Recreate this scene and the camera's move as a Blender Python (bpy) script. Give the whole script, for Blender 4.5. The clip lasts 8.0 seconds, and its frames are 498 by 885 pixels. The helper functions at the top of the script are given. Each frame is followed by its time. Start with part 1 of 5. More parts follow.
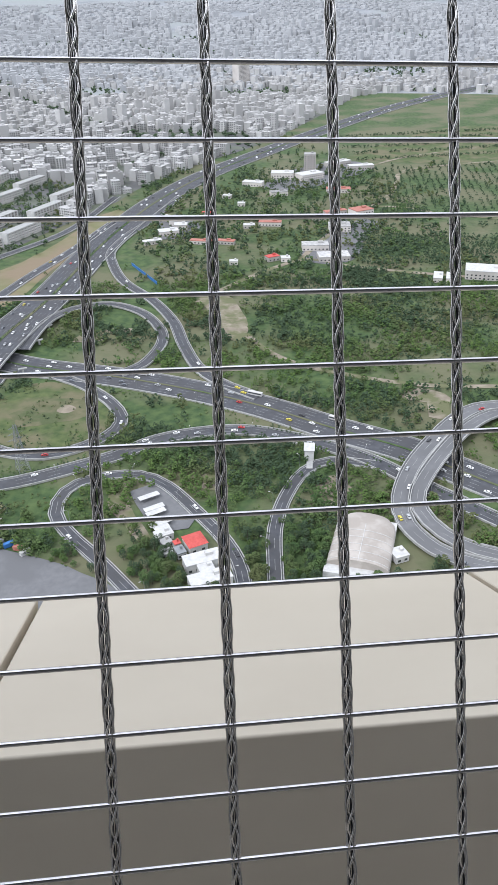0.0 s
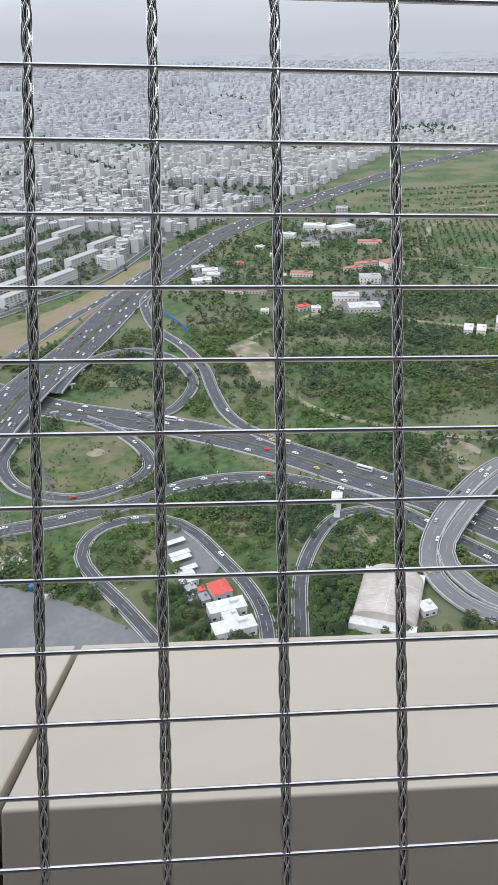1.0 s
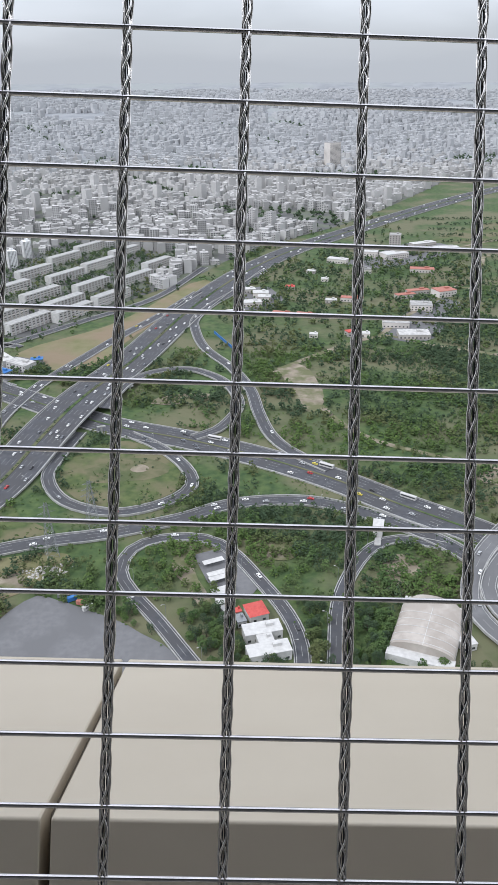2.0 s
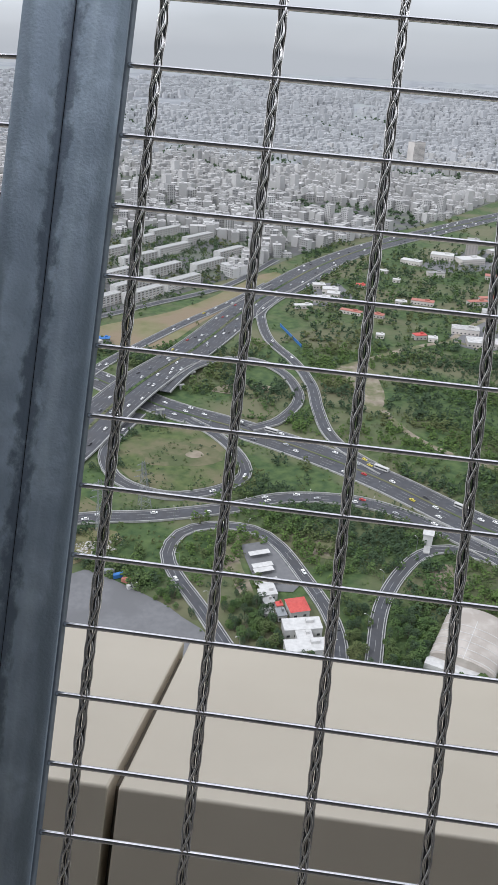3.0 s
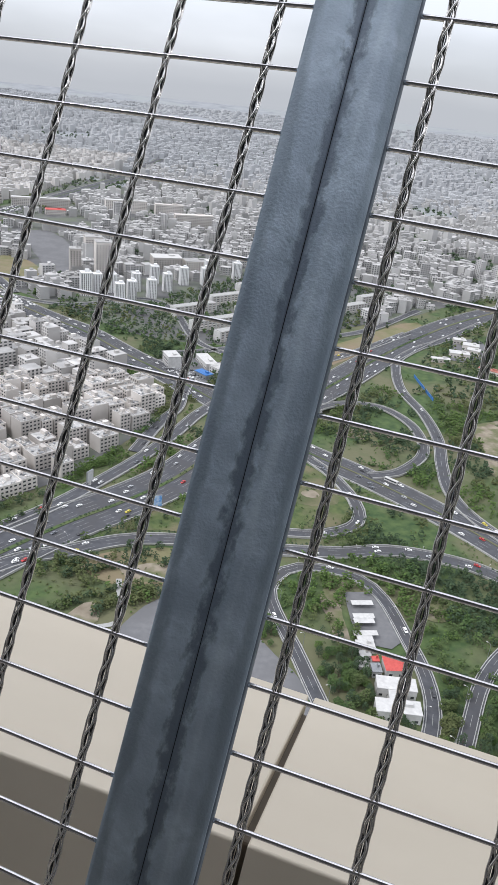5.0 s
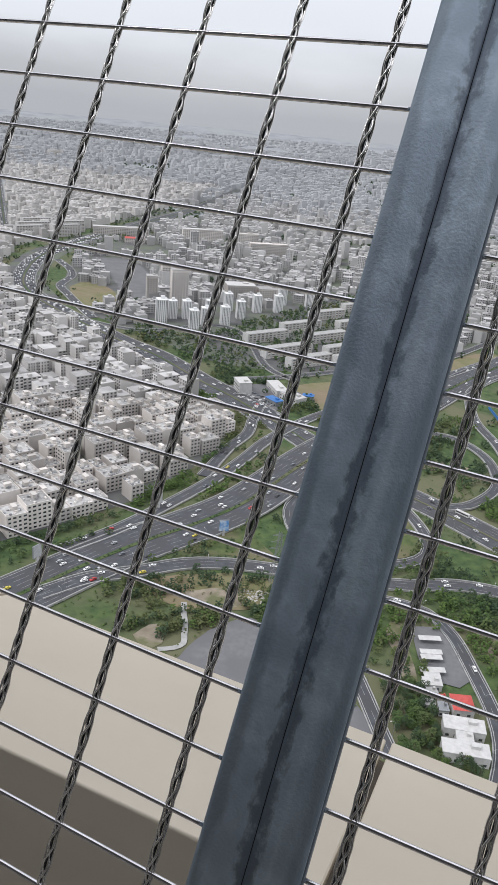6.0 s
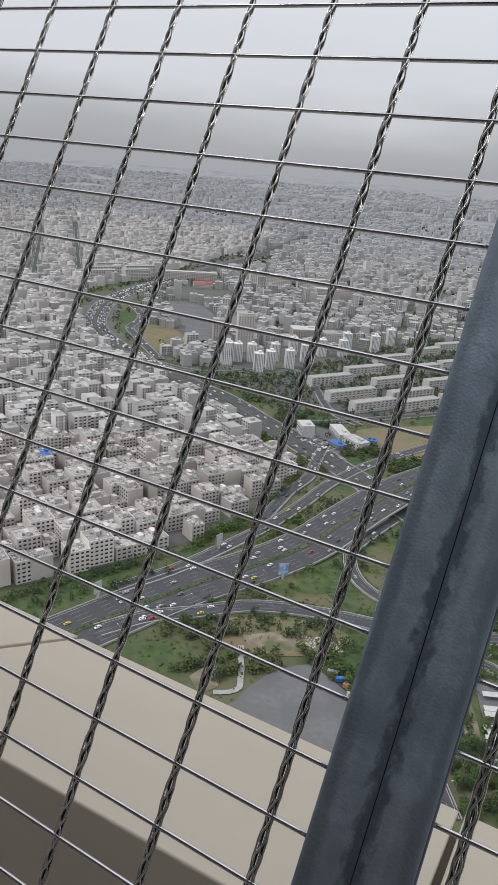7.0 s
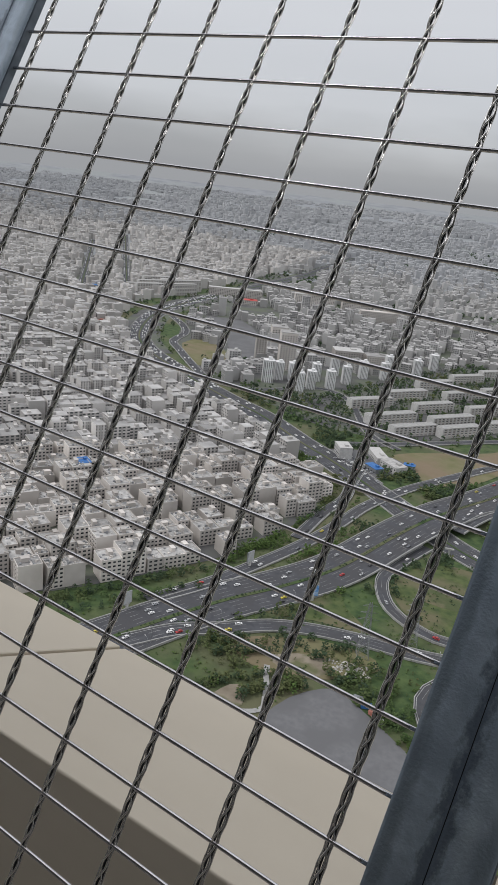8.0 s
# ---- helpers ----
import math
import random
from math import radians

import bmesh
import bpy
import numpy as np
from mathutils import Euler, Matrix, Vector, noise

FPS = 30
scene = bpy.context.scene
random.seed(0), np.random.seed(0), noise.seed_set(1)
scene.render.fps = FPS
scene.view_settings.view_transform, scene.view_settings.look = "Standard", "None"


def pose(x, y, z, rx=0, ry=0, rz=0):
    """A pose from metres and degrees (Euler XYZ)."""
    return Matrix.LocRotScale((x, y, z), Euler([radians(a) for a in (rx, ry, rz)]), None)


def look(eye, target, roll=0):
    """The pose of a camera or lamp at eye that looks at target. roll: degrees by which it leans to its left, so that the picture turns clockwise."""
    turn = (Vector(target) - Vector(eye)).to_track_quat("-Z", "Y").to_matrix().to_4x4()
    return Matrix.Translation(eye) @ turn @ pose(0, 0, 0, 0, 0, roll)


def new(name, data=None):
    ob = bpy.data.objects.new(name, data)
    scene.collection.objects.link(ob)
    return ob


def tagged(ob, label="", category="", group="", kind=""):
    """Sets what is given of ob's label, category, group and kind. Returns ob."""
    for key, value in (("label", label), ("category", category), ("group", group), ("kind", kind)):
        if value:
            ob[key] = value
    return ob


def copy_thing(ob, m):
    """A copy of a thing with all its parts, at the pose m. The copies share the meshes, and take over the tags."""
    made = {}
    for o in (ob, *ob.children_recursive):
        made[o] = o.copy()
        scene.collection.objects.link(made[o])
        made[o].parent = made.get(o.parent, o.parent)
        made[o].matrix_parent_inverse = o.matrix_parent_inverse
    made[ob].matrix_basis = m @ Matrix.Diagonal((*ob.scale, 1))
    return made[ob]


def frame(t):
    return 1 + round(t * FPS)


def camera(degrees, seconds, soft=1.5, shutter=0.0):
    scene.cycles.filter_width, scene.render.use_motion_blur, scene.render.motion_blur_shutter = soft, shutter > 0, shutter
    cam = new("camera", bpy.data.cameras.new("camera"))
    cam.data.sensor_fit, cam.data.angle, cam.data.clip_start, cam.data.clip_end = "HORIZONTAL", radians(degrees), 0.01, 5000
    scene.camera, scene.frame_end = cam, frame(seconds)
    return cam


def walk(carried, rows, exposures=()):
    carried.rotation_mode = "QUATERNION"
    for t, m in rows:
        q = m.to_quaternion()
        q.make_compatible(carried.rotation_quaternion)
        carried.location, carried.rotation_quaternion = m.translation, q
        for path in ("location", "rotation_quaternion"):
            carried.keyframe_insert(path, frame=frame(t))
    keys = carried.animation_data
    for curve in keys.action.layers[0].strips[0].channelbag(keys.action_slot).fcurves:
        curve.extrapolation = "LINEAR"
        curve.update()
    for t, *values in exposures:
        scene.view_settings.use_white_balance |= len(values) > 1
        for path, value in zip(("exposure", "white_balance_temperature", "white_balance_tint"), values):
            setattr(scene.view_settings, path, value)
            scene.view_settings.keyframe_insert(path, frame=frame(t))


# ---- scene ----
# The camera stands on the open deck of a tall tower, 270 m above the plain.
# NEAR is the frame of the leaning wire-mesh fence: x along the rods, z up the cables, y outwards.
cam = camera(36.3, 8.0, soft=1.3)
DECK = 270.0
NEAR = pose(0, 0, DECK, -26.8, 2.2, 0)
ROWS = [
    (0.0, 0.3013, -0.5198, -0.2086, -6.64, -4.91, 2.03),
    (0.5, 0.2965, -0.5282, -0.2024, -7.37, -3.52, 2.36),
    (1.0, 0.2758, -0.5334, -0.1975, -4.49, -1.30, 0.91),
    (2.5, 0.2378, -0.5440, -0.1974, 0.25, 0.32, -3.56),
    (3.0, 0.2096, -0.5396, -0.2033, 3.04, -0.50, -6.69),
    (3.5, 0.1863, -0.5416, -0.2033, 5.97, -0.83, -9.00),
    (4.0, 0.1644, -0.5440, -0.1983, 8.15, -0.63, -11.22),
    (5.5, 0.1285, -0.5516, -0.1889, 14.62, 1.20, -15.58),
    (6.0, 0.1118, -0.5462, -0.1850, 17.52, 1.34, -16.24),
    (6.5, 0.0970, -0.5510, -0.1788, 20.31, 2.04, -16.91),
    (7.0, 0.0886, -0.5600, -0.1729, 22.34, 3.13, -17.87),
    (7.5, 0.0742, -0.5691, -0.1743, 23.84, 3.84, -19.36),
    (8.0, 0.0635, -0.5793, -0.1807, 25.11, 3.54, -20.99),
]
walk(cam, [(t, NEAR @ pose(x, y, z, 90 + pitch, roll, yaw)) for t, x, y, z, yaw, pitch, roll in ROWS],
     [(0.0, 0.41, 5860, 11), (1.0, 0.37, 5880, 11), (3.0, 0.16, 5970, 11), (4.0, 0.34, 6000, 11), (5.5, 0.18, 6100, 12), (6.5, -0.08, 6190, 12), (7.2, -0.28, 6230, 11), (8.0, -0.40, 6260, 11)])

# ---- light: a bright overcast sky with a weak, wide sun ----
world = bpy.data.worlds.new("overcast")
scene.world = world
world.use_nodes = True
wn, wl = world.node_tree.nodes, world.node_tree.links
wn.clear()
w_out = wn.new("ShaderNodeOutputWorld")
w_bg = wn.new("ShaderNodeBackground")
w_co = wn.new("ShaderNodeTexCoord")
w_sep = wn.new("ShaderNodeSeparateXYZ")
w_ramp = wn.new("ShaderNodeValToRGB")
w_noise = wn.new("ShaderNodeTexNoise")
w_map = wn.new("ShaderNodeMapping")
w_add = wn.new("ShaderNodeMath")
w_add.operation = "MULTIPLY_ADD"
w_add.inputs[1].default_value = 0.10
w_map.inputs["Scale"].default_value = (1.5, 1.5, 6.0)
w_noise.inputs["Scale"].default_value = 2.0
w_noise.inputs["Detail"].default_value = 4.0
wl.new(w_co.outputs["Generated"], w_sep.inputs[0])
wl.new(w_co.outputs["Generated"], w_map.inputs[0])
wl.new(w_map.outputs[0], w_noise.inputs[0])
w_sub = wn.new("ShaderNodeMath")
w_sub.operation = "SUBTRACT"
w_sub.inputs[1].default_value = 0.05
wl.new(w_noise.outputs[0], w_add.inputs[0])
wl.new(w_sep.outputs[2], w_sub.inputs[0])
wl.new(w_sub.outputs[0], w_add.inputs[2])
wl.new(w_add.outputs[0], w_ramp.inputs[0])
SKY = [(0.0, (0.42, 0.426, 0.434)), (0.025, (0.46, 0.465, 0.472)), (0.055, (0.575, 0.578, 0.582)), (0.09, (0.73, 0.733, 0.738)), (0.18, (0.82, 0.82, 0.82)),
       (0.34, (0.84, 0.84, 0.84)), (0.62, (1.02, 1.02, 1.02)), (1.0, (1.22, 1.22, 1.23))]
ramp = w_ramp.color_ramp
while len(ramp.elements) < len(SKY):
    ramp.elements.new(0.5)
for el, (p, c) in zip(ramp.elements, SKY):
    el.position, el.color = p, (*c, 1)
w_sky = wn.new("ShaderNodeTexSky")
w_sky.sky_type = "NISHITA"
w_sky.sun_disc = False
w_sky.sun_elevation, w_sky.sun_rotation = radians(52), radians(217)
w_scale = wn.new("ShaderNodeVectorMath")
w_scale.operation = "SCALE"
w_scale.inputs["Scale"].default_value = 0.012
w_mix = wn.new("ShaderNodeVectorMath")
w_mix.operation = "ADD"
wl.new(w_sky.outputs[0], w_scale.inputs[0])
wl.new(w_scale.outputs[0], w_mix.inputs[0])
wl.new(w_ramp.outputs[0], w_mix.inputs[1])
wl.new(w_mix.outputs[0], w_bg.inputs[0])
w_bg.inputs[1].default_value = 1.0
wl.new(w_bg.outputs[0], w_out.inputs[0])

sun_data = bpy.data.lights.new("sun", "SUN")
sun_data.energy, sun_data.angle, sun_data.color = 1.6, radians(16), (1.0, 0.96, 0.9)
sun = new("sun", sun_data)
sun.matrix_world = look((0, 0, 900), (560, 420, 0))


# ---- materials ----
def nodes_of(name):
    m = bpy.data.materials.new(name)
    m.use_nodes = True
    return m, m.node_tree.nodes, m.node_tree.links, m.node_tree.nodes["Principled BSDF"]


def surface(name, dark, light, scale=1.0, rough=0.8, metal=0.0, bump=0.0, detail=6.0, by_object=0.0, by_island=0.0, second=None, second_scale=0.05, fine=None):
    """A surface mottled between two colours, at a coarse and a fine scale, with relief and piece-to-piece variation."""
    m, n, l, b = nodes_of(name)
    co = n.new("ShaderNodeTexCoord")
    geo = n.new("ShaderNodeNewGeometry")
    no = n.new("ShaderNodeTexNoise")
    no.inputs["Scale"].default_value, no.inputs["Detail"].default_value = scale, detail
    l.new(geo.outputs["Position"], no.inputs["Vector"])
    rp = n.new("ShaderNodeValToRGB")
    rp.color_ramp.elements[0].position, rp.color_ramp.elements[0].color = 0.32, (*dark, 1)
    rp.color_ramp.elements[1].position, rp.color_ramp.elements[1].color = 0.68, (*light, 1)
    l.new(no.outputs[0], rp.inputs[0])
    out = rp.outputs[0]
    if second:
        n2 = n.new("ShaderNodeTexNoise")
        n2.inputs["Scale"].default_value, n2.inputs["Detail"].default_value = second_scale, 5.0
        l.new(geo.outputs["Position"], n2.inputs["Vector"])
        r2 = n.new("ShaderNodeValToRGB")
        r2.color_ramp.elements[0].position, r2.color_ramp.elements[1].position = 0.44, 0.58
        l.new(n2.outputs[0], r2.inputs[0])
        mx = n.new("ShaderNodeMix")
        mx.data_type = "RGBA"
        l.new(r2.outputs[0], mx.inputs[0])
        l.new(out, mx.inputs[6])
        mx.inputs[7].default_value = (*second, 1)
        out = mx.outputs[2]
    if by_object or by_island:
        hs = n.new("ShaderNodeHueSaturation")
        mr = n.new("ShaderNodeMapRange")
        k = by_object or by_island
        mr.inputs[3].default_value, mr.inputs[4].default_value = 1 - k, 1 + k
        if by_object:
            oi = n.new("ShaderNodeObjectInfo")
            l.new(oi.outputs["Random"], mr.inputs[0])
        else:
            l.new(geo.outputs["Random Per Island"], mr.inputs[0])
        l.new(mr.outputs[0], hs.inputs["Value"])
        l.new(out, hs.inputs["Color"])
        out = hs.outputs[0]
    l.new(out, b.inputs["Base Color"])
    b.inputs["Roughness"].default_value, b.inputs["Metallic"].default_value = rough, metal
    if bump:
        bp = n.new("ShaderNodeBump")
        bp.inputs["Strength"].default_value, bp.inputs["Distance"].default_value = bump, 0.4 / max(scale, 0.01)
        if fine:
            nf = n.new("ShaderNodeTexNoise")
            nf.inputs["Scale"].default_value, nf.inputs["Detail"].default_value = fine, 4.0
            l.new(geo.outputs["Position"], nf.inputs["Vector"])
            l.new(nf.outputs[0], bp.inputs["Height"])
            bp.inputs["Distance"].default_value = 0.4 / fine
        else:
            l.new(no.outputs[0], bp.inputs["Height"])
        l.new(bp.outputs[0], b.inputs["Normal"])
    return m


M_WIRE = surface("stainless_wire", (0.76, 0.735, 0.705), (0.92, 0.895, 0.865), 60, 0.2, 1.0)
M_ROD = surface("stainless_rod", (0.60, 0.59, 0.605), (0.75, 0.74, 0.755), 40, 0.13, 1.0)
M_ZINC = surface("galvanised_steel", (0.41, 0.505, 0.60), (0.56, 0.66, 0.765), 120, 0.5, 0.15, 0.55, 8, second=(0.39, 0.475, 0.57), second_scale=30, fine=420)


def streaked_zinc():
    """Ragged bands: grey drip stains beside the seam, painted shade along the outer folds, a paler run down the right
    flat.
    """
    n, l = M_ZINC.node_tree.nodes, M_ZINC.node_tree.links
    base = n["Principled BSDF"].inputs["Base Color"]
    old = base.links[0].from_socket
    co, sep = n.new("ShaderNodeTexCoord"), n.new("ShaderNodeSeparateXYZ")
    l.new(co.outputs["Object"], sep.inputs[0])

    def ragged(scale, stretch):
        mp, no = n.new("ShaderNodeMapping"), n.new("ShaderNodeTexNoise")
        mp.inputs["Scale"].default_value = (1, 1, stretch)
        no.inputs["Scale"].default_value, no.inputs["Detail"].default_value, no.inputs["Roughness"].default_value = scale, 7.0, 0.65
        l.new(co.outputs["Object"], mp.inputs[0])
        l.new(mp.outputs[0], no.inputs["Vector"])
        return no.outputs[0]

    def band(middle, reach, ragg, amount, colour, under):
        """A band of colour round |x - middle| < reach whose edge wanders with the noise."""
        d, a, q, mr, mx = (n.new("ShaderNode" + k) for k in ("Math", "Math", "Math", "MapRange", "Mix"))
        d.operation, a.operation, q.operation = "SUBTRACT", "ABSOLUTE", "MULTIPLY_ADD"
        l.new(sep.outputs[0], d.inputs[0])
        d.inputs[1].default_value = middle
        l.new(d.outputs[0], a.inputs[0])
        l.new(ragg, q.inputs[0])
        q.inputs[1].default_value = 0.034
        l.new(a.outputs[0], q.inputs[2])
        for i, v in zip((1, 2, 3, 4), (reach, reach + 0.006, amount, 0.0)):
            mr.inputs[i].default_value = v
        l.new(q.outputs[0], mr.inputs[0])
        mx.data_type = "RGBA"
        mx.inputs[7].default_value = (*colour, 1)
        l.new(mr.outputs[0], mx.inputs[0])
        l.new(under, mx.inputs[6])
        return mx.outputs[2]

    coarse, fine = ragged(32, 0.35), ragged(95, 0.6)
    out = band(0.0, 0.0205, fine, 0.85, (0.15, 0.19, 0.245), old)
    # shading of the bent outer edges, painted as two dark bands
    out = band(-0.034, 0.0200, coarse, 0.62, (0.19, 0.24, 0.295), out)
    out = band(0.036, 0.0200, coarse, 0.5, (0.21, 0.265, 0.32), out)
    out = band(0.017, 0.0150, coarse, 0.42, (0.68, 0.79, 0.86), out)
    l.new(out, base)


streaked_zinc()
M_EDGE = surface("dull_steel_edge", (0.13, 0.155, 0.19), (0.20, 0.235, 0.28), 60, 0.6, 0.2)
M_SEAM_GAP = surface("dark_seam_and_gap_shade", (0.02, 0.022, 0.026), (0.04, 0.042, 0.046), 30, 0.8)
M_CLAD = surface("beige_cladding", (0.60, 0.528, 0.418), (0.635, 0.562, 0.448), 4, 0.45, 0.0, 0.02, 4, fine=300)
M_JOINT = surface("joint_backing", (0.10, 0.085, 0.065), (0.16, 0.135, 0.105), 12, 0.8)
M_SOFFIT = surface("grey_soffit", (0.15, 0.148, 0.145), (0.20, 0.197, 0.193), 3, 0.8)
M_DECK = surface("deck_concrete", (0.41, 0.375, 0.32), (0.51, 0.465, 0.40), 3, 0.8)
M_BACK = surface("dark_wall_panels", (0.11, 0.108, 0.106), (0.16, 0.157, 0.153), 2, 0.5)
M_GROUND = surface("scrub_ground", (0.029, 0.060, 0.018), (0.076, 0.114, 0.036), 0.14, 0.95, 0, 0.3, 9, second=(0.118, 0.118, 0.064), second_scale=0.012)
M_LAWN = surface("lawn", (0.043, 0.07, 0.02), (0.095, 0.118, 0.04), 0.15, 0.95, 0, 0.2, 8, second=(0.13, 0.12, 0.065), second_scale=0.03)
M_FIELD = surface("dry_field", (0.125, 0.13, 0.052), (0.19, 0.172, 0.095), 0.06, 0.95, 0, 0.2, 8, second=(0.20, 0.155, 0.10), second_scale=0.012)
M_DRY = surface("dry_grass", (0.088, 0.092, 0.042), (0.14, 0.128, 0.072), 0.12, 0.95, 0, 0.2, 8, second=(0.07, 0.088, 0.034), second_scale=0.05)
M_DIRT = surface("bare_earth", (0.18, 0.15, 0.11), (0.30, 0.26, 0.20), 0.1, 0.95, 0, 0.2, 8, second=(0.12, 0.125, 0.06), second_scale=0.06)
# pale blue-grey base colour stands in for haze over the far plain
M_HAZED_GROUND = surface("hazed_ground", (0.21, 0.22, 0.235), (0.29, 0.30, 0.315), 0.012, 0.95, second=(0.27, 0.285, 0.285), second_scale=0.004)
M_TOWN = surface("town_ground", (0.07, 0.07, 0.072), (0.125, 0.124, 0.122), 0.05, 0.9, 0, 0, 8, second=(0.11, 0.125, 0.09), second_scale=0.02)
M_ROAD = surface("asphalt", (0.050, 0.052, 0.060), (0.078, 0.080, 0.089), 0.25, 0.85, 0, 0.05, 8, second=(0.062, 0.062, 0.067), second_scale=0.05)
M_LOT = surface("worn_asphalt", (0.135, 0.135, 0.14), (0.165, 0.165, 0.17), 0.3, 0.92, 0, 0.05, 9, second=(0.13, 0.13, 0.134), second_scale=0.04)
M_LINE = surface("road_paint", (0.24, 0.24, 0.24), (0.42, 0.42, 0.41), 0.5, 0.8)
M_CONC = surface("pale_concrete", (0.28, 0.278, 0.27), (0.40, 0.395, 0.38), 0.3, 0.85)
M_WALL = surface("stone_facade", (0.43, 0.398, 0.368), (0.63, 0.592, 0.555), 0.035, 0.85, by_object=0.26)
M_WALLF = surface("far_facade", (0.42, 0.402, 0.384), (0.60, 0.58, 0.558), 0.012, 0.9, by_island=0.28)
M_WHITE = surface("white_render", (0.45, 0.442, 0.43), (0.56, 0.552, 0.535), 0.45, 0.8)
M_ROOF = surface("bitumen_roof", (0.26, 0.255, 0.25), (0.46, 0.45, 0.435), 0.3, 0.9, by_object=0.3)
M_TILE = surface("red_roof", (0.42, 0.06, 0.05), (0.52, 0.09, 0.075), 0.6, 0.7)
M_BRICK = surface("terracotta_roof", (0.32, 0.12, 0.09), (0.42, 0.18, 0.14), 0.4, 0.8)
M_BLUE = surface("blue_sheet", (0.03, 0.12, 0.34), (0.05, 0.18, 0.45), 0.3, 0.6)
M_PANE = surface("window_glass", (0.025, 0.028, 0.032), (0.08, 0.083, 0.088), 0.3, 0.2)
M_BARK = surface("bark", (0.07, 0.055, 0.04), (0.12, 0.10, 0.08), 2, 0.95)
M_LEAF = surface("leaves", (0.032, 0.068, 0.018), (0.082, 0.132, 0.038), 0.25, 0.9, by_island=0.22, second=(0.085, 0.10, 0.035), second_scale=0.01)
M_PINE = surface("dark_leaves", (0.024, 0.047, 0.021), (0.052, 0.084, 0.037), 0.25, 0.9, by_island=0.22)
M_STEEL = surface("grey_steel", (0.25, 0.26, 0.27), (0.35, 0.36, 0.37), 2, 0.5, 0.6)
M_TYRE = surface("rubber", (0.015, 0.015, 0.016), (0.03, 0.03, 0.03), 4, 0.9)


def paint(name, c):
    return surface(name, tuple(v * 0.92 for v in c), c, 0.5, 0.3)


# ---- builders ----
class Shape:
    """Gathers boxes, prisms and strips into one mesh."""

    def __init__(self):
        self.v, self.f, self.m = [], [], []

    def add(self, verts, faces, mat=0):
        k = len(self.v)
        self.v += [tuple(p) for p in verts]
        self.f += [tuple(i + k for i in q) for q in faces]
        self.m += [mat] * len(faces)
        return self

    def box(self, x, y, z, sx, sy, sz, rot=0.0, mat=0, top=1.0):
        """A box standing on z, its middle at x, y; top scales its upper face."""
        c, s = math.cos(rot), math.sin(rot)
        vs = []
        for dz, k in ((0, 1.0), (sz, top)):
            for ax, ay in ((-1, -1), (1, -1), (1, 1), (-1, 1)):
                px, py = ax * sx / 2 * k, ay * sy / 2 * k
                vs.append((x + c * px - s * py, y + s * px + c * py, z + dz))
        return self.add(vs, ((3, 2, 1, 0), (4, 5, 6, 7), (0, 1, 5, 4), (1, 2, 6, 5), (2, 3, 7, 6), (3, 0, 4, 7)), mat)

    def tube(self, points, r, sides=6, mat=0, r_end=None):
        """A round bar along points."""
        k, n = len(self.v), len(points)
        ps = [Vector(p) for p in points]
        for i, p in enumerate(ps):
            d = (ps[min(i + 1, n - 1)] - ps[max(i - 1, 0)]).normalized()
            a = d.orthogonal() if abs(d.z) < 0.9 else d.cross(Vector((0, 1, 0)))
            a.normalize()
            b = d.cross(a)
            rr = r if r_end is None else r + (r_end - r) * i / max(n - 1, 1)
            for j in range(sides):
                t = 2 * math.pi * j / sides
                self.v.append(tuple(p + rr * (math.cos(t) * a + math.sin(t) * b)))
        for i in range(n - 1):
            for j in range(sides):
                j2 = (j + 1) % sides
                self.f.append((k + i * sides + j, k + i * sides + j2, k + (i + 1) * sides + j2, k + (i + 1) * sides + j))
                self.m.append(mat)
        self.f += [tuple(k + j for j in reversed(range(sides))), tuple(k + (n - 1) * sides + j for j in range(sides))]
        self.m += [mat, mat]
        return self

    def mesh(self, name, *mats, smooth=False):
        me = bpy.data.meshes.new(name)
        me.from_pydata(self.v, [], self.f)
        for m in mats:
            me.materials.append(m)
        if len(mats) > 1:
            me.polygons.foreach_set("material_index", self.m)
        if smooth:
            me.polygons.foreach_set("use_smooth", [True] * len(self.f))
        me.update()
        return me


def thing(name, m, label, category, group="", kind=""):
    """The Empty at the base of a thing with parts."""
    ob = new(name)
    ob.matrix_world = m
    return tagged(ob, label, category, group, kind)


def piece(name, data, parent, m=None, label=""):
    """One part: a mesh under a thing or another part."""
    ob = new(name, data)
    ob.parent = parent
    if m is not None:
        ob.matrix_basis = m
    return tagged(ob, label)


def whole(name, data, m, label, category, group="", kind=""):
    ob = new(name, data)
    ob.matrix_world = m
    return tagged(ob, label, category, group, kind)


I4 = Matrix.Identity(4)

# ---- the deck: fence, posts and parapet ----
CELL, PITCH = 0.085, 0.0505
TOP_ROD, LOW_ROD = -16, 21
LEFT = Matrix.Translation((-0.046, 0.010, 0.0027)) @ pose(0, 0, 0, -0.28, 0.15, -3.88)


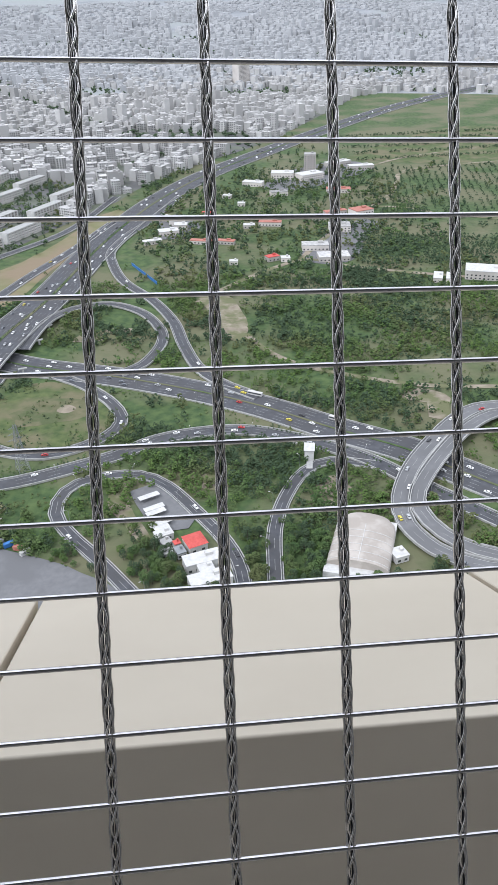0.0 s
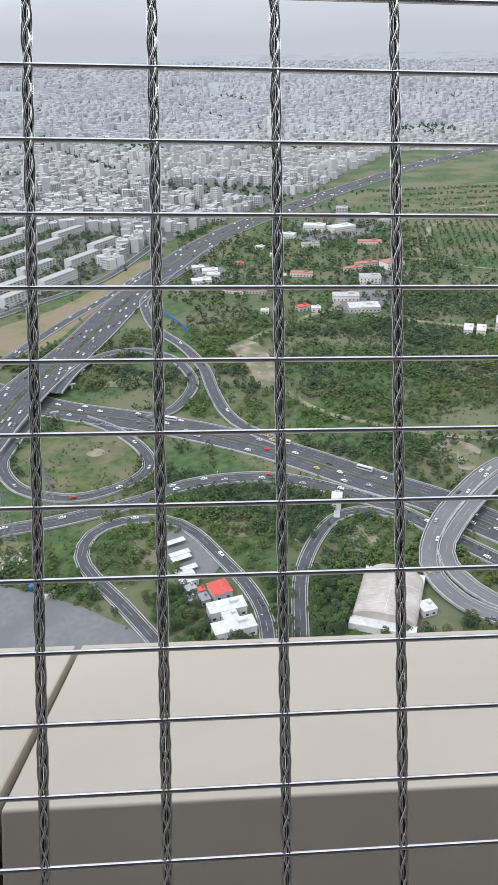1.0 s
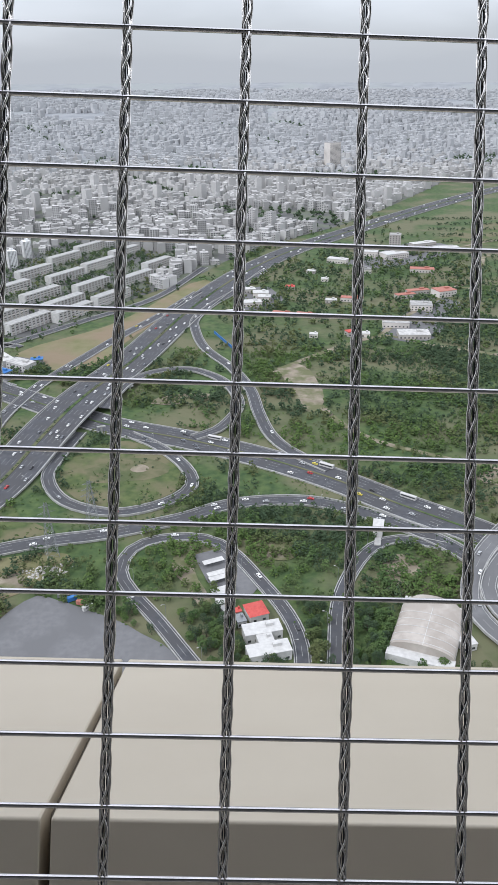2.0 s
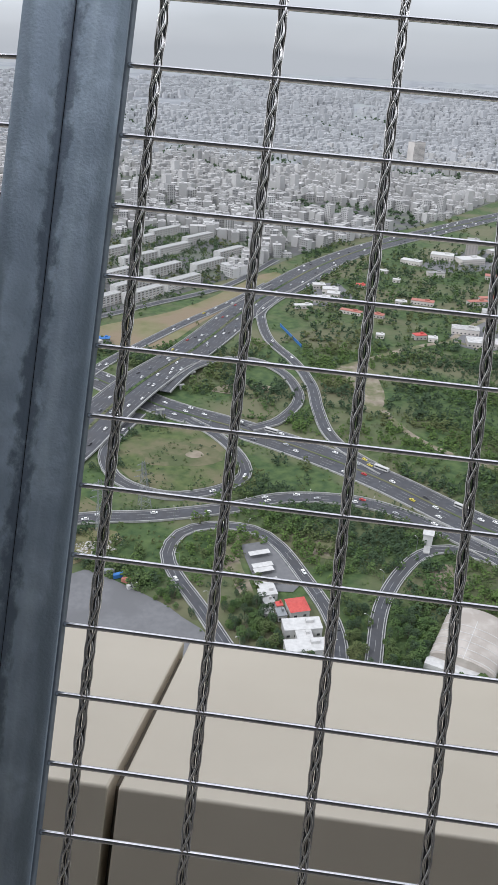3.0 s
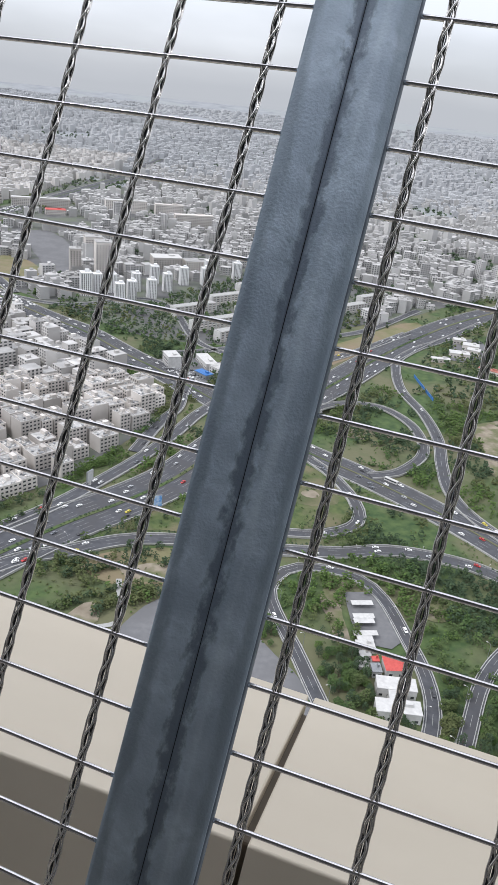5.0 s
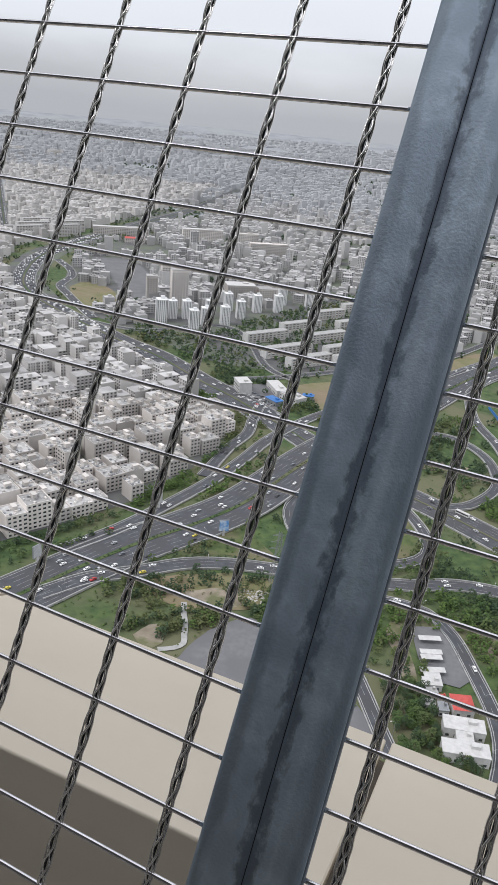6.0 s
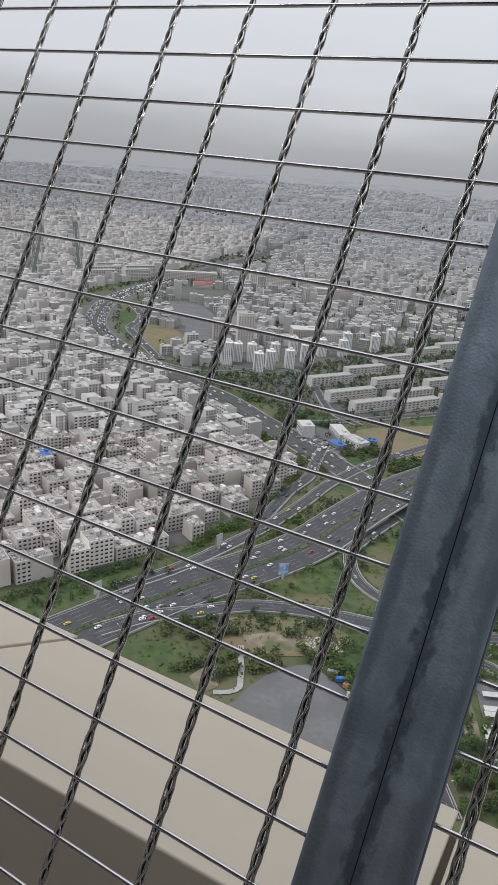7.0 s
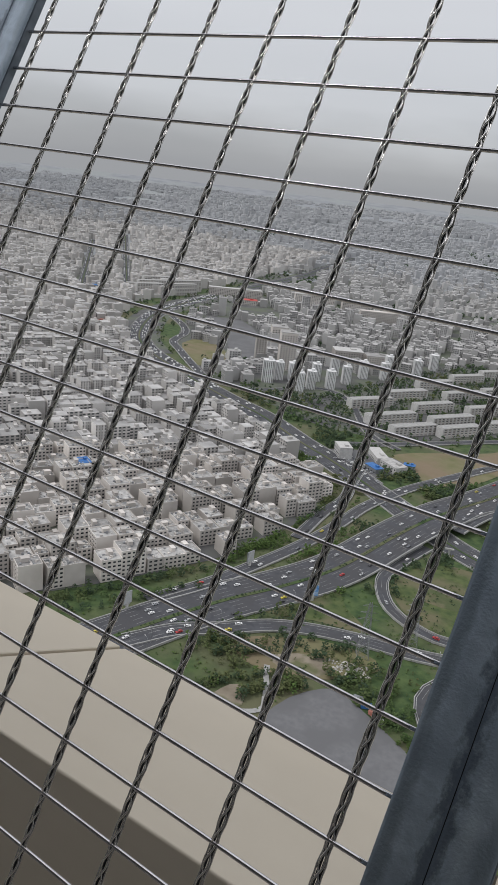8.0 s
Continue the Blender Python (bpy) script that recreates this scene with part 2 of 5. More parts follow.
def cable_wires():
    """A flat braid: one bright wire along each edge and a pair that crosses between them, drawn in at every rod; two
    added near-black wires behind stand in for the shade in the gaps.
    """
    z0, z1 = -LOW_ROD * PITCH - 0.03, -TOP_ROD * PITCH + 0.03
    steps = int((z1 - z0) / 0.0028)
    for k in range(6):
        pts = []
        way = 1 if k % 2 else -1
        for i in range(steps + 1):
            z = z0 + (z1 - z0) * i / steps
            a = 2 * math.pi * z / (PITCH / 1.5)
            swell = 1.0 - 0.07 * math.cos(2 * math.pi * z / PITCH)
            if k < 2:
                x, y = way * (0.0031 + 0.00025 * math.cos(2 * a)) * swell, 0.0008 * math.sin(a) * way
            elif k < 4:
                x, y = way * 0.0021 * math.cos(a) * swell, 0.0010 * math.sin(a) * way - 0.0008
            else:
                x, y = way * 0.0013, 0.0011
            pts.append((x, y, z))
        # wires 4 and 5 are added fillers that blacken the gaps like shade
        yield Shape().tube(pts, 0.0011 if k > 3 else 0.0009, 6).mesh("wire", M_SEAM_GAP if k > 3 else M_WIRE, smooth=True)


def rod_mesh(x0, x1):
    s = Shape()
    n = 40
    s.tube([(x0 + (x1 - x0) * i / n, 0.0, 0.0) for i in range(n + 1)], 0.00185, 10)
    return s.mesh("rod", M_ROD, smooth=True)


def fence_panel(m, xs, x0, x1, label):
    panel = thing("wire_mesh_panel", m, label, "wire mesh", "fence panels")
    wires, rod = list(cable_wires()), rod_mesh(x0, x1)
    for x in xs:
        for wire in wires:
            piece("wire", wire, panel, pose(x, 0, 0))
    for r in range(TOP_ROD, LOW_ROD + 1):
        piece("rod", rod, panel, pose(0, 0, -r * PITCH))
    return panel


fence_panel(NEAR, [CELL * c for c in range(1, 10)], 0.052, 0.805, "woven stainless steel mesh of twisted cables and thin rods")
fence_panel(NEAR @ LEFT, [-CELL * c for c in range(0, 9)], -0.713, 0.036, "woven stainless steel mesh between two galvanised posts")


def bar_mesh(name, x0, x1, y0, y1, z0, z1, mat, soft=0.0015):
    bm = bmesh.new()
    bmesh.ops.create_cube(bm, size=1.0, matrix=Matrix.Translation(((x0 + x1) / 2, (y0 + y1) / 2, (z0 + z1) / 2)) @ Matrix.Diagonal((x1 - x0, y1 - y0, z1 - z0, 1)))
    bmesh.ops.bevel(bm, geom=[e for e in bm.edges], offset=soft, segments=2, affect="EDGES", profile=0.5)
    me = bpy.data.meshes.new(name)
    bm.to_mesh(me)
    bm.free()
    me.materials.append(mat)
    return me


def post(m):
    """Two galvanised flats side by side clamp the mesh edges against a rear bar."""
    p = thing("fence_post", m, "galvanised steel fence post of two clamped flats with a centre seam", "post", "fence posts")
    z0, z1 = -1.12, 0.86
    for x0, x1, bow in ((-0.0385, -0.0004, -1), (0.0004, 0.0388, 1)):
        prof = []
        n = 14
        for i in range(n + 1):
            u = i / n
            near = u if bow < 0 else 1 - u
            lip = 0.0018 * max(0.0, abs(2 * u - 1) - 0.93) / 0.07
            prof.append((x0 + (x1 - x0) * u, -0.0080 - 0.0034 * math.sin(math.pi * min(1.0, near * 1.08)) + 0.5 * lip + 0.0007 * math.exp(-((near - 0.86) / 0.06) ** 2)))
        prof += [(x1, -0.0040), (x0, -0.0040)]
        k = len(prof)
        vs = [(px, py, z) for z in (z0, z1) for px, py in prof]
        fs = [(i, (i + 1) % k, (i + 1) % k + k, i + k) for i in range(k)] + [tuple(reversed(range(k))), tuple(range(k, 2 * k))]
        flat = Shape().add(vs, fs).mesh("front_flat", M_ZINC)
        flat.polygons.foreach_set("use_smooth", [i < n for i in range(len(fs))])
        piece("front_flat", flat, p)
    piece("seam", bar_mesh("seam", -0.0012, 0.0012, -0.0062, -0.0035, z0, z1, M_SEAM_GAP, 0.0002), p)
    piece("clamp_bar", bar_mesh("clamp_bar", -0.0372, 0.0402, -0.0035, 0.0080, z0, z1, M_EDGE), p)


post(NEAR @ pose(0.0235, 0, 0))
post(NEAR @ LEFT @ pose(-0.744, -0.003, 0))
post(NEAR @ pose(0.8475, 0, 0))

PY0, PY1, PZ = 0.288, 0.905, -0.605


def parapet(x0, x1):
    """A folded beige sheet: inner face, top and outer face with rounded arrises."""
    prof = [(PY0, -1.75)]
    r = 0.0038
    for i in range(6):
        a = math.pi / 2 * i / 5
        prof.append((PY0 + r - r * math.cos(a), PZ - r + r * math.sin(a)))
    for i in range(6):
        a = math.pi / 2 * i / 5
        prof.append((PY1 - r + r * math.sin(a), PZ - r + r * math.cos(a)))
    prof.append((PY1, -1.6))
    n = len(prof)
    e = 0.002
    rings = [(x0, e), (x0 + e, 0.0), (x1 - e, 0.0), (x1, e)]
    cy, cz = (PY0 + PY1) / 2, -1.3
    vs, fs = [], []
    for x, inset in rings:
        for y, z in prof:
            d = Vector((cy - y, 0)) if z < PZ - 0.02 else Vector((cy - y, cz - z))
            d = d.normalized() * inset if d.length else d
            vs.append((x, y + d[0], z + (d[1] if len(d) > 1 else 0)))
    for k in range(len(rings) - 1):
        for i in range(n - 1):
            a, b = k * n + i, (k + 1) * n + i
            fs.append((a, b, b + 1, a + 1))
    fs.append(tuple(range(n)))
    fs.append(tuple(reversed(range(3 * n, 4 * n))))
    me = Shape().add(vs, fs).mesh("parapet_panel", M_CLAD)
    me.polygons.foreach_set("use_smooth", [n - 1 <= i < 2 * (n - 1) and i % (n - 1) not in (0, 6, n - 2) for i in range(len(fs))])
    return whole("parapet_panel", me, NEAR, "smooth beige sheet-metal parapet cladding panel outside the mesh", "parapet", "parapet panels")


JOINTS = [-3.28, -2.445, -1.61, -0.782, 0.062, 0.886, 1.72, 2.55]
for a, b in zip(JOINTS, JOINTS[1:]):
    parapet(a + 0.006, b - 0.006)
core = bar_mesh("parapet_core", JOINTS[0], JOINTS[-1], PY0 + 0.05, PY1 - 0.05, -1.7, PZ - 0.022, M_JOINT, 0.004)
whole("parapet_core", core, NEAR, "dark frame inside the parapet behind the joints", "parapet core", kind="structure")

# deck floor, wall and soffit, out of sight, close the place; the added soffit and dark wall block sky light and dim
# reflections
up = pose(0, 0, DECK)
whole("deck_floor", bar_mesh("deck_floor", -9, 9, -3.2, 0.9, -1.75, -1.6, M_DECK, 0.01), up, "grey concrete deck floor", "floor", kind="structure")
whole("ceiling", bar_mesh("ceiling", -9, 9, -3.2, -0.7, 2.2, 2.4, M_SOFFIT, 0.01), up, "plain unseen soffit over the deck, added to hold back sky light", "ceiling", kind="structure")
whole("wall_deck", bar_mesh("wall_deck", -9, 9, -3.4, -3.2, -1.75, 2.6, M_BACK, 0.01), up, "plain unseen wall behind the deck, dark to dim what the metal reflects", "wall", kind="structure")

# ---- ground plan ----
R1 = [(-330, 90), (-275, 220), (-246, 304), (-233, 343), (-217, 384), (-196, 426), (-177, 475), (-162, 545), (-142, 625), (-117, 715), (-78, 870), (-40, 989),
      (6, 1103), (82, 1241), (206, 1409), (349, 1594), (562, 1844), (808, 2058), (1150, 2300), (1700, 2600)]
R2 = [(330, 230), (240, 310), (177, 376), (150, 408), (105, 444), (62, 481), (13, 514), (-45, 545), (-119, 577), (-188, 624), (-235, 655)]
R3 = [(-225, 648), (-279, 682), (-330, 709), (-408, 757), (-480, 786), (-600, 846), (-706, 912), (-782, 994), (-864, 1142), (-905, 1300), (-935, 1520), (-1000, 2000), (-1100, 2600)]
LOOP = [(-95, 556), (-69, 533), (-46, 500), (-39, 471), (-55, 448), (-88, 435), (-124, 449), (-144, 482), (-143, 516), (-135, 560)]
COLL = [(-238, 306), (-222, 334), (-201, 354), (-178, 378), (-153, 392), (-122, 402), (-91, 409), (-43, 427), (-13, 444), (22, 450), (53, 446), (89, 426), (121, 400), (147, 366), (200, 300)]
ARCH = [(-122, 600), (-116, 628), (-107, 662), (-87, 691), (-55, 700), (-25, 675), (-10, 640), (-6, 612), (-12, 586), (-24, 562), (-42, 548)]
RAMP = [(30, 1105), (-14, 985), (-40, 929), (-58, 870), (-57, 828), (-43, 764), (-14, 705), (4, 649), (11, 597), (20, 553), (36, 522), (62, 494)]
UROAD = [(-20, 280), (-31, 297), (-48, 324), (-66, 350), (-75, 370), (-71, 392), (-54, 404), (-27, 404), (-9, 389), (8, 359), (22, 330), (28, 304), (27, 270)]
FOOT = [(42, 270), (45, 295), (51, 337), (63, 369), (79, 393), (98, 402), (124, 393)]
FLY = [(420, 480), (290, 460), (238, 452), (213, 448), (192, 433), (170, 410), (144, 380), (128, 351), (125, 329), (134, 306), (150, 292), (172, 283), (230, 272)]
FLY2 = [(420, 466), (290, 448), (232, 441), (213, 434), (192, 417), (171, 395), (147, 366), (137, 348), (138, 328), (149, 308), (166, 296), (190, 288), (234, 281)]
TRACK = [(66, 612), (80, 575), (100, 547), (128, 526), (200, 492), (330, 476)]
TRACK2 = [(33, 702), (98, 766), (150, 802), (178, 790), (202, 769), (266, 738), (350, 703), (430, 670)]
WAYS = [(R1, 42), (R2, 30), (R3, 36), (LOOP, 9), (COLL, 12), (ARCH, 9), (RAMP, 10), (UROAD, 8), (FOOT, 8), (FLY, 11), (FLY2, 10)]


def smooth_line(pts, step=8.0):
    """Points along a rounded line through the plan's points."""
    p = [Vector((*q, 0)) for q in pts]
    p = [2 * p[0] - p[1]] + p + [2 * p[-1] - p[-2]]
    out = []
    for i in range(1, len(p) - 2):
        n = max(2, int((p[i + 1] - p[i]).length / step))
        for k in range(n):
            t = k / n
            a, b, c, d = p[i - 1:i + 3]
            out.append(0.5 * (2 * b + (c - a) * t + (2 * a - 5 * b + 4 * c - d) * t * t + (3 * b - a - 3 * c + d) * t ** 3))
    out.append(p[-2])
    return out


def rise(y, x=0.0):
    """The plain lifts gently far out."""
    d = math.hypot(x, y)
    return 0.0 if d < 2300 else 172.0 * ((d - 2300) / 2580) ** 1.4


def strip(s, line, w0, w1, lift, thick=0.0, mat=0):
    """A band between two offsets from a line, lift(i) high, with real thickness."""
    n = len(line)
    vs = []
    for i, p in enumerate(line):
        d = (line[min(i + 1, n - 1)] - line[max(i - 1, 0)]).normalized()
        side = Vector((d.y, -d.x, 0))
        z = lift(p) + rise(p.y, p.x)
        for w, dz in ((w0, 0), (w1, 0), (w1, -thick), (w0, -thick)):
            q = p + side * w
            vs.append((q.x, q.y, z + dz))
    fs = []
    for i in range(n - 1):
        a, b = 4 * i, 4 * i + 4
        fs.append((a, b, b + 1, a + 1)[::-1])
        if thick:
            fs += [(a + 1, b + 1, b + 2, a + 2)[::-1], (a + 2, b + 2, b + 3, a + 3)[::-1], (a + 3, b + 3, b, a)[::-1]]
    if thick:
        fs += [(0, 1, 2, 3), (4 * n - 1, 4 * n - 2, 4 * n - 3, 4 * n - 4)]
    s.add(vs, fs, mat)


def bump_at(x0, y0, height, reach):
    return lambda p: height * math.exp(-((p.x - x0) ** 2 + (p.y - y0) ** 2) / reach ** 2)


def plus(f, k):
    return lambda p: f(p) + k


FLAT = lambda p: 0.6
R1_LIFT = lambda p: 0.9 + 6.5 * math.exp(-((p.x + 140) ** 2 + (p.y - 600) ** 2) / 90 ** 2)
FLY_LIFT = lambda p: 1.2 + 6.5 * math.exp(-((p.x - 170) ** 2 + (p.y - 405) ** 2) / 75 ** 2)
ARCH_LIFT = lambda p: 1.0 + 5.0 * math.exp(-((p.x + 110) ** 2 + (p.y - 630) ** 2) / 60 ** 2)
ROAD_LABEL = "grey asphalt road with pale edges and painted lane lines"


def road(line, width, lift, lanes, median=0.0, edges=0.0, label=ROAD_LABEL, deep=0.5, mat=None):
    pts = smooth_line(line)
    s = Shape()
    strip(s, pts, -width / 2, width / 2, lift, deep)
    r = whole("road", s.mesh("road", mat or M_ROAD), I4, label, "road", kind="structure")
    s = Shape()
    for k in range(1, lanes):
        w = -width / 2 + width * k / lanes
        if median and abs(w) < median:
            continue
        for i in range(0, len(pts) - 2, 2):
            strip(s, pts[i:i + 2], w - 0.08, w + 0.08, plus(lift, 0.06))
    for e in (-1, 1):
        strip(s, pts, e * (width / 2 - 0.9) - 0.2, e * (width / 2 - 0.9) + 0.2, plus(lift, 0.06))
    tagged(piece("lane_line", s.mesh("lane_line", M_LINE), r, None, "white painted lane lines"), kind="stuff")
    if edges:
        for e in (-1, 1):
            s = Shape()
            strip(s, pts, e * (width / 2 + 0.3) - 0.25, e * (width / 2 + 0.3) + 0.25, plus(lift, edges), edges + 0.6)
            piece("edge_barrier", s.mesh("edge_barrier", M_CONC), r, None, "pale concrete edge barrier")
    if median:
        s = Shape()
        strip(s, pts, -median / 2, median / 2, plus(lift, 0.35), 0.4)
        piece("median", s.mesh("median", M_GROUND), r, None, "planted green median strip")
    return r


# ground: one disc out to the horizon, haze painted into its colour past 2150 m
s = Shape()
rings = [0, 60, 150, 300, 500, 800, 1200, 1700, 2150] + list(range(2300, 4801, 100)) + [4880]
SEG = 96
s.v.append((0, 0, 0))
for r in rings[1:]:
    for j in range(SEG):
        a = 2 * math.pi * j / SEG
        s.v.append((r * math.cos(a), r * math.sin(a), rise(r)))
for j in range(SEG):
    s.f.append((0, 1 + j, 1 + (j + 1) % SEG))
for k in range(len(rings) - 2):
    for j in range(SEG):
        a, b = 1 + k * SEG + j, 1 + k * SEG + (j + 1) % SEG
        s.f.append((a, a + SEG, b + SEG, b))
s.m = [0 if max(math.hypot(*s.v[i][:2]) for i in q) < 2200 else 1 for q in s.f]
whole("ground", s.mesh("ground", M_GROUND, M_HAZED_GROUND), I4, "scrubby green and ochre parkland plain, painted haze-pale far out", "ground", kind="structure")


def patch(name, outline, z, mat, label, category, wobble=4.0):
    """A flat area with an uneven edge."""
    pts = smooth_line(list(outline) + [outline[0]], 12)[:-1]
    c = sum(pts, Vector()) / len(pts)
    vs = []
    for p in pts:
        k = noise.noise(p * 0.05) * wobble
        q = p + (p - c).normalized() * k
        vs.append((q.x, q.y, z + rise(q.y, q.x)))
    me = bpy.data.meshes.new(name)
    bm = bmesh.new()
    bm.faces.new([bm.verts.new(v) for v in vs])
    bmesh.ops.triangulate(bm, faces=bm.faces[:])
    for f in bm.faces:
        if f.normal.z < 0:
            f.normal_flip()
    bm.to_mesh(me)
    bm.free()
    me.materials.append(mat)
    return whole(name, me, I4, label, category, kind="structure")


LAWN = [(-62, 524), (-48, 497), (-46, 471), (-62, 452), (-88, 442), (-118, 454), (-136, 482), (-136, 508), (-120, 535), (-95, 545)]
FIELD = [(-240, 745), (-225, 775), (-149, 860), (-75, 1030), (-48, 1040), (-85, 920), (-125, 800), (-150, 720), (-185, 700)]
LOT = [(-140, 296), (-139, 312), (-130, 334), (-119, 347), (-106, 342), (-95, 338), (-66, 322), (-36, 298), (-30, 270), (-140, 270)]
EARTH = [(26, 696), (38, 710), (52, 718), (63, 700), (68, 675), (71, 636), (66, 606), (54, 600), (46, 620), (43, 650), (36, 680)]
TOWN_A = [(-345, 200), (-333, 296), (-309, 318), (-256, 424), (-238, 514), (-240, 600), (-285, 645), (-450, 740), (-665, 850), (-883, 1060), (-960, 1200), (-1000, 1560), (-1150, 2500), (-1830, 2340), (-2600, 1900), (-2000, 900), (-1100, 200)]
TOWN_B = [(-218, 815), (-145, 951), (-66, 1080), (-22, 1176), (62, 1307), (225, 1516), (505, 2030), (760, 2140), (1700, 2680), (2900, 3600), (1500, 4550), (-1500, 4550), (-3700, 3000), (-4200, 2000), (-2640, 1940), (-1850, 2390), (-1140, 2640), (-1050, 2500), (-960, 2000),
          (-900, 1565), (-870, 1310), (-760, 1080), (-620, 900), (-440, 815), (-330, 780)]
patch("lawn", LAWN, 0.4, M_LAWN, "mown grass inside the loop ramp", "lawn", 1.0)
patch("field", FIELD, 0.35, M_FIELD, "dry yellow grass field beside the motorway", "field")
patch("car_park", LOT, 0.5, M_LOT, "worn grey asphalt yard", "car park", 2.0)
patch("bare_earth", EARTH, 0.35, M_DIRT, "bare sandy earth track junction", "bare earth", 4.0)
STREETS_A = [(-345, 200), (-333, 296), (-309, 318), (-256, 424), (-238, 514), (-240, 600), (-285, 645), (-450, 740), (-665, 850), (-883, 1060), (-960, 1200), (-1000, 1560), (-1040, 1980), (-1450, 1700), (-1750, 1300), (-1800, 900), (-1100, 200)]
STREETS_B = [(-218, 815), (-145, 951), (-66, 1080), (-22, 1176), (62, 1307), (225, 1516), (505, 2030), (520, 2200), (-800, 2130), (-930, 1950), (-900, 1565), (-870, 1310), (-760, 1080), (-620, 900), (-440, 815), (-330, 780)]
patch("town_ground", STREETS_A, 0.3, M_TOWN, "grey streets and yards of the dense quarter", "street", 2.0)
patch("town_ground", STREETS_B, 0.25, M_TOWN, "grey streets and yards of the far city", "street", 2.0)

s = Shape()
strip(s, [p for p in smooth_line(R3, 20) if p.y > 880], -34, 34, plus(FLAT, -0.25))
whole("road_verge", s.mesh("road_verge", M_TOWN), I4, "grey paved verges and side lanes along the expressway", "verge", kind="structure")
road(R1, 42, R1_LIFT, 10, 3.0, 0.9, "dark grey ten-lane motorway with a planted median")
road(R2, 30, FLAT, 8, 1.6, 0.5, "dark grey expressway passing under the motorway")
road(R3, 36, plus(FLAT, 0.15), 10, 2.4, 0.5, "curving grey expressway beside the dense quarter")
road(LOOP, 9, plus(FLAT, 0.2), 2, 0, 1.0, "loop ramp with white concrete barriers")
road(COLL, 12, plus(FLAT, 0.3), 3, 0, 0.8, "slip road with pale barriers")
road(ARCH, 9, ARCH_LIFT, 2, 0, 1.0, "curved ramp bridge with pale barriers")
road(RAMP, 10, plus(FLAT, 0.35), 2, 0, 0.8, "long curving slip road")
road(UROAD, 8, plus(FLAT, 0.1), 2, 0, 0.4, "narrow horseshoe service road")
road(FOOT, 8, plus(FLAT, 0.1), 2, 0, 0.4, "narrow grey service road")
road(FLY, 10.4, FLY_LIFT, 2, 0, 1.1, "wide flyover ramp with pale deck and white barriers", 1.2, M_LOT)
road(FLY2, 9.4, plus(FLY_LIFT, 0.1), 2, 0, 1.1, "second flyover ramp with pale deck and white barriers", 1.2, M_LOT)
for line, w, nm in ((TRACK, 6, "dirt track"), (TRACK2, 7, "dirt track")):
    s = Shape()
    strip(s, smooth_line(line), -w / 2, w / 2, plus(FLAT, -0.2))
    whole("dirt_track", s.mesh("dirt_track", M_DIRT), I4, "pale sandy dirt track through the scrub", "track", kind="structure")

# ---- plan tests ----
WAY_PTS = np.array([(p.x, p.y, w / 2) for line, w in WAYS + [(TRACK, 6), (TRACK2, 6)] for p in smooth_line(line, 10)])


def clear_of_roads(x, y, gap):
    return bool(((WAY_PTS[:, 0] - x) ** 2 + (WAY_PTS[:, 1] - y) ** 2 > (WAY_PTS[:, 2] + gap) ** 2).all())


def inside(poly, x, y):
    hit, j = False, len(poly) - 1
    for i in range(len(poly)):
        (xi, yi), (xj, yj) = poly[i], poly[j]
        if (yi > y) != (yj > y) and x < (xj - xi) * (y - yi) / (yj - yi) + xi:
            hit = not hit
        j = i
    return hit


def in_view(x, y, slack=0.0):
    """Within the sweep of land that the deck looks over."""
    a = math.degrees(math.atan2(-x, y))
    return -30 - slack < a < 50 + slack and y > 200


# ---- more roads ----
SVC = [(-62, 985), (-103, 880), (-140, 800), (-168, 730), (-192, 665), (-206, 600), (-209, 548), (-214, 500), (-224, 449), (-238, 394), (-256, 350)]
SVC2 = [(-246, 680), (-238, 640), (-228, 600), (-229, 560), (-224, 500)]
SVC3 = [(-60, 1120), (-115, 960), (-190, 860), (-262, 770), (-300, 735)]
XROAD = [(-640, 850), (-487, 838), (-416, 925), (-360, 905), (-288, 800), (-240, 770)]
for line, w, lab in ((SVC, 11, "slip road beside the motorway"), (SVC2, 10, "curving slip road beside the dense quarter"), (SVC3, 10, "frontage road along the field"),
                     (XROAD, 9, "park road among trees")):
    road(line, w, plus(FLAT, 0.4), 2, 0, 0.6, lab)
    WAYS.append((line, w))
WAY_PTS = np.array([(p.x, p.y, w / 2) for line, w in WAYS + [(TRACK, 6), (TRACK2, 6)] for p in smooth_line(line, 10)])

# bridge piers under the motorway and the flyovers
for (x, y, h, rot) in ((-118, 560, 6.2, 0.3), (-150, 590, 6.2, 0.3), (-160, 575, 6.0, 0.3), (-128, 612, 6.0, 0.3), (-142, 640, 5.4, 0.3), (-112, 618, 4.8, 0.4), (-107, 650, 4.4, 0.7),
                       (-85, 684, 3.2, 1.0), (194, 435, 6.4, 0.8), (180, 421, 6.8, 0.8), (164, 403, 6.8, 0.8), (149, 386, 6.2, 0.8), (186, 411, 6.6, 0.8), (168, 391, 6.4, 0.8)):
    sh = Shape().box(x, y, 0.2, 1.6, 1.6, h, rot)
    sh.box(x, y, 0.2 + h - 1.0, 7.0, 1.9, 0.9, rot)
    whole("bridge_pier", sh.mesh("bridge_pier", M_CONC), I4, "pale concrete bridge pier with a crosshead", "bridge pier", "bridge piers")

# ---- boulevards and links of the far quarter ----
BOULEVARDS = [((-1090, 1330), (-1760, 2125)), ((-1120, 1215), (-1720, 1915)), ((-700, 1400), (-400, 2600)), ((-100, 1700), (-900, 3300)), ((300, 2400), (-500, 4300))]


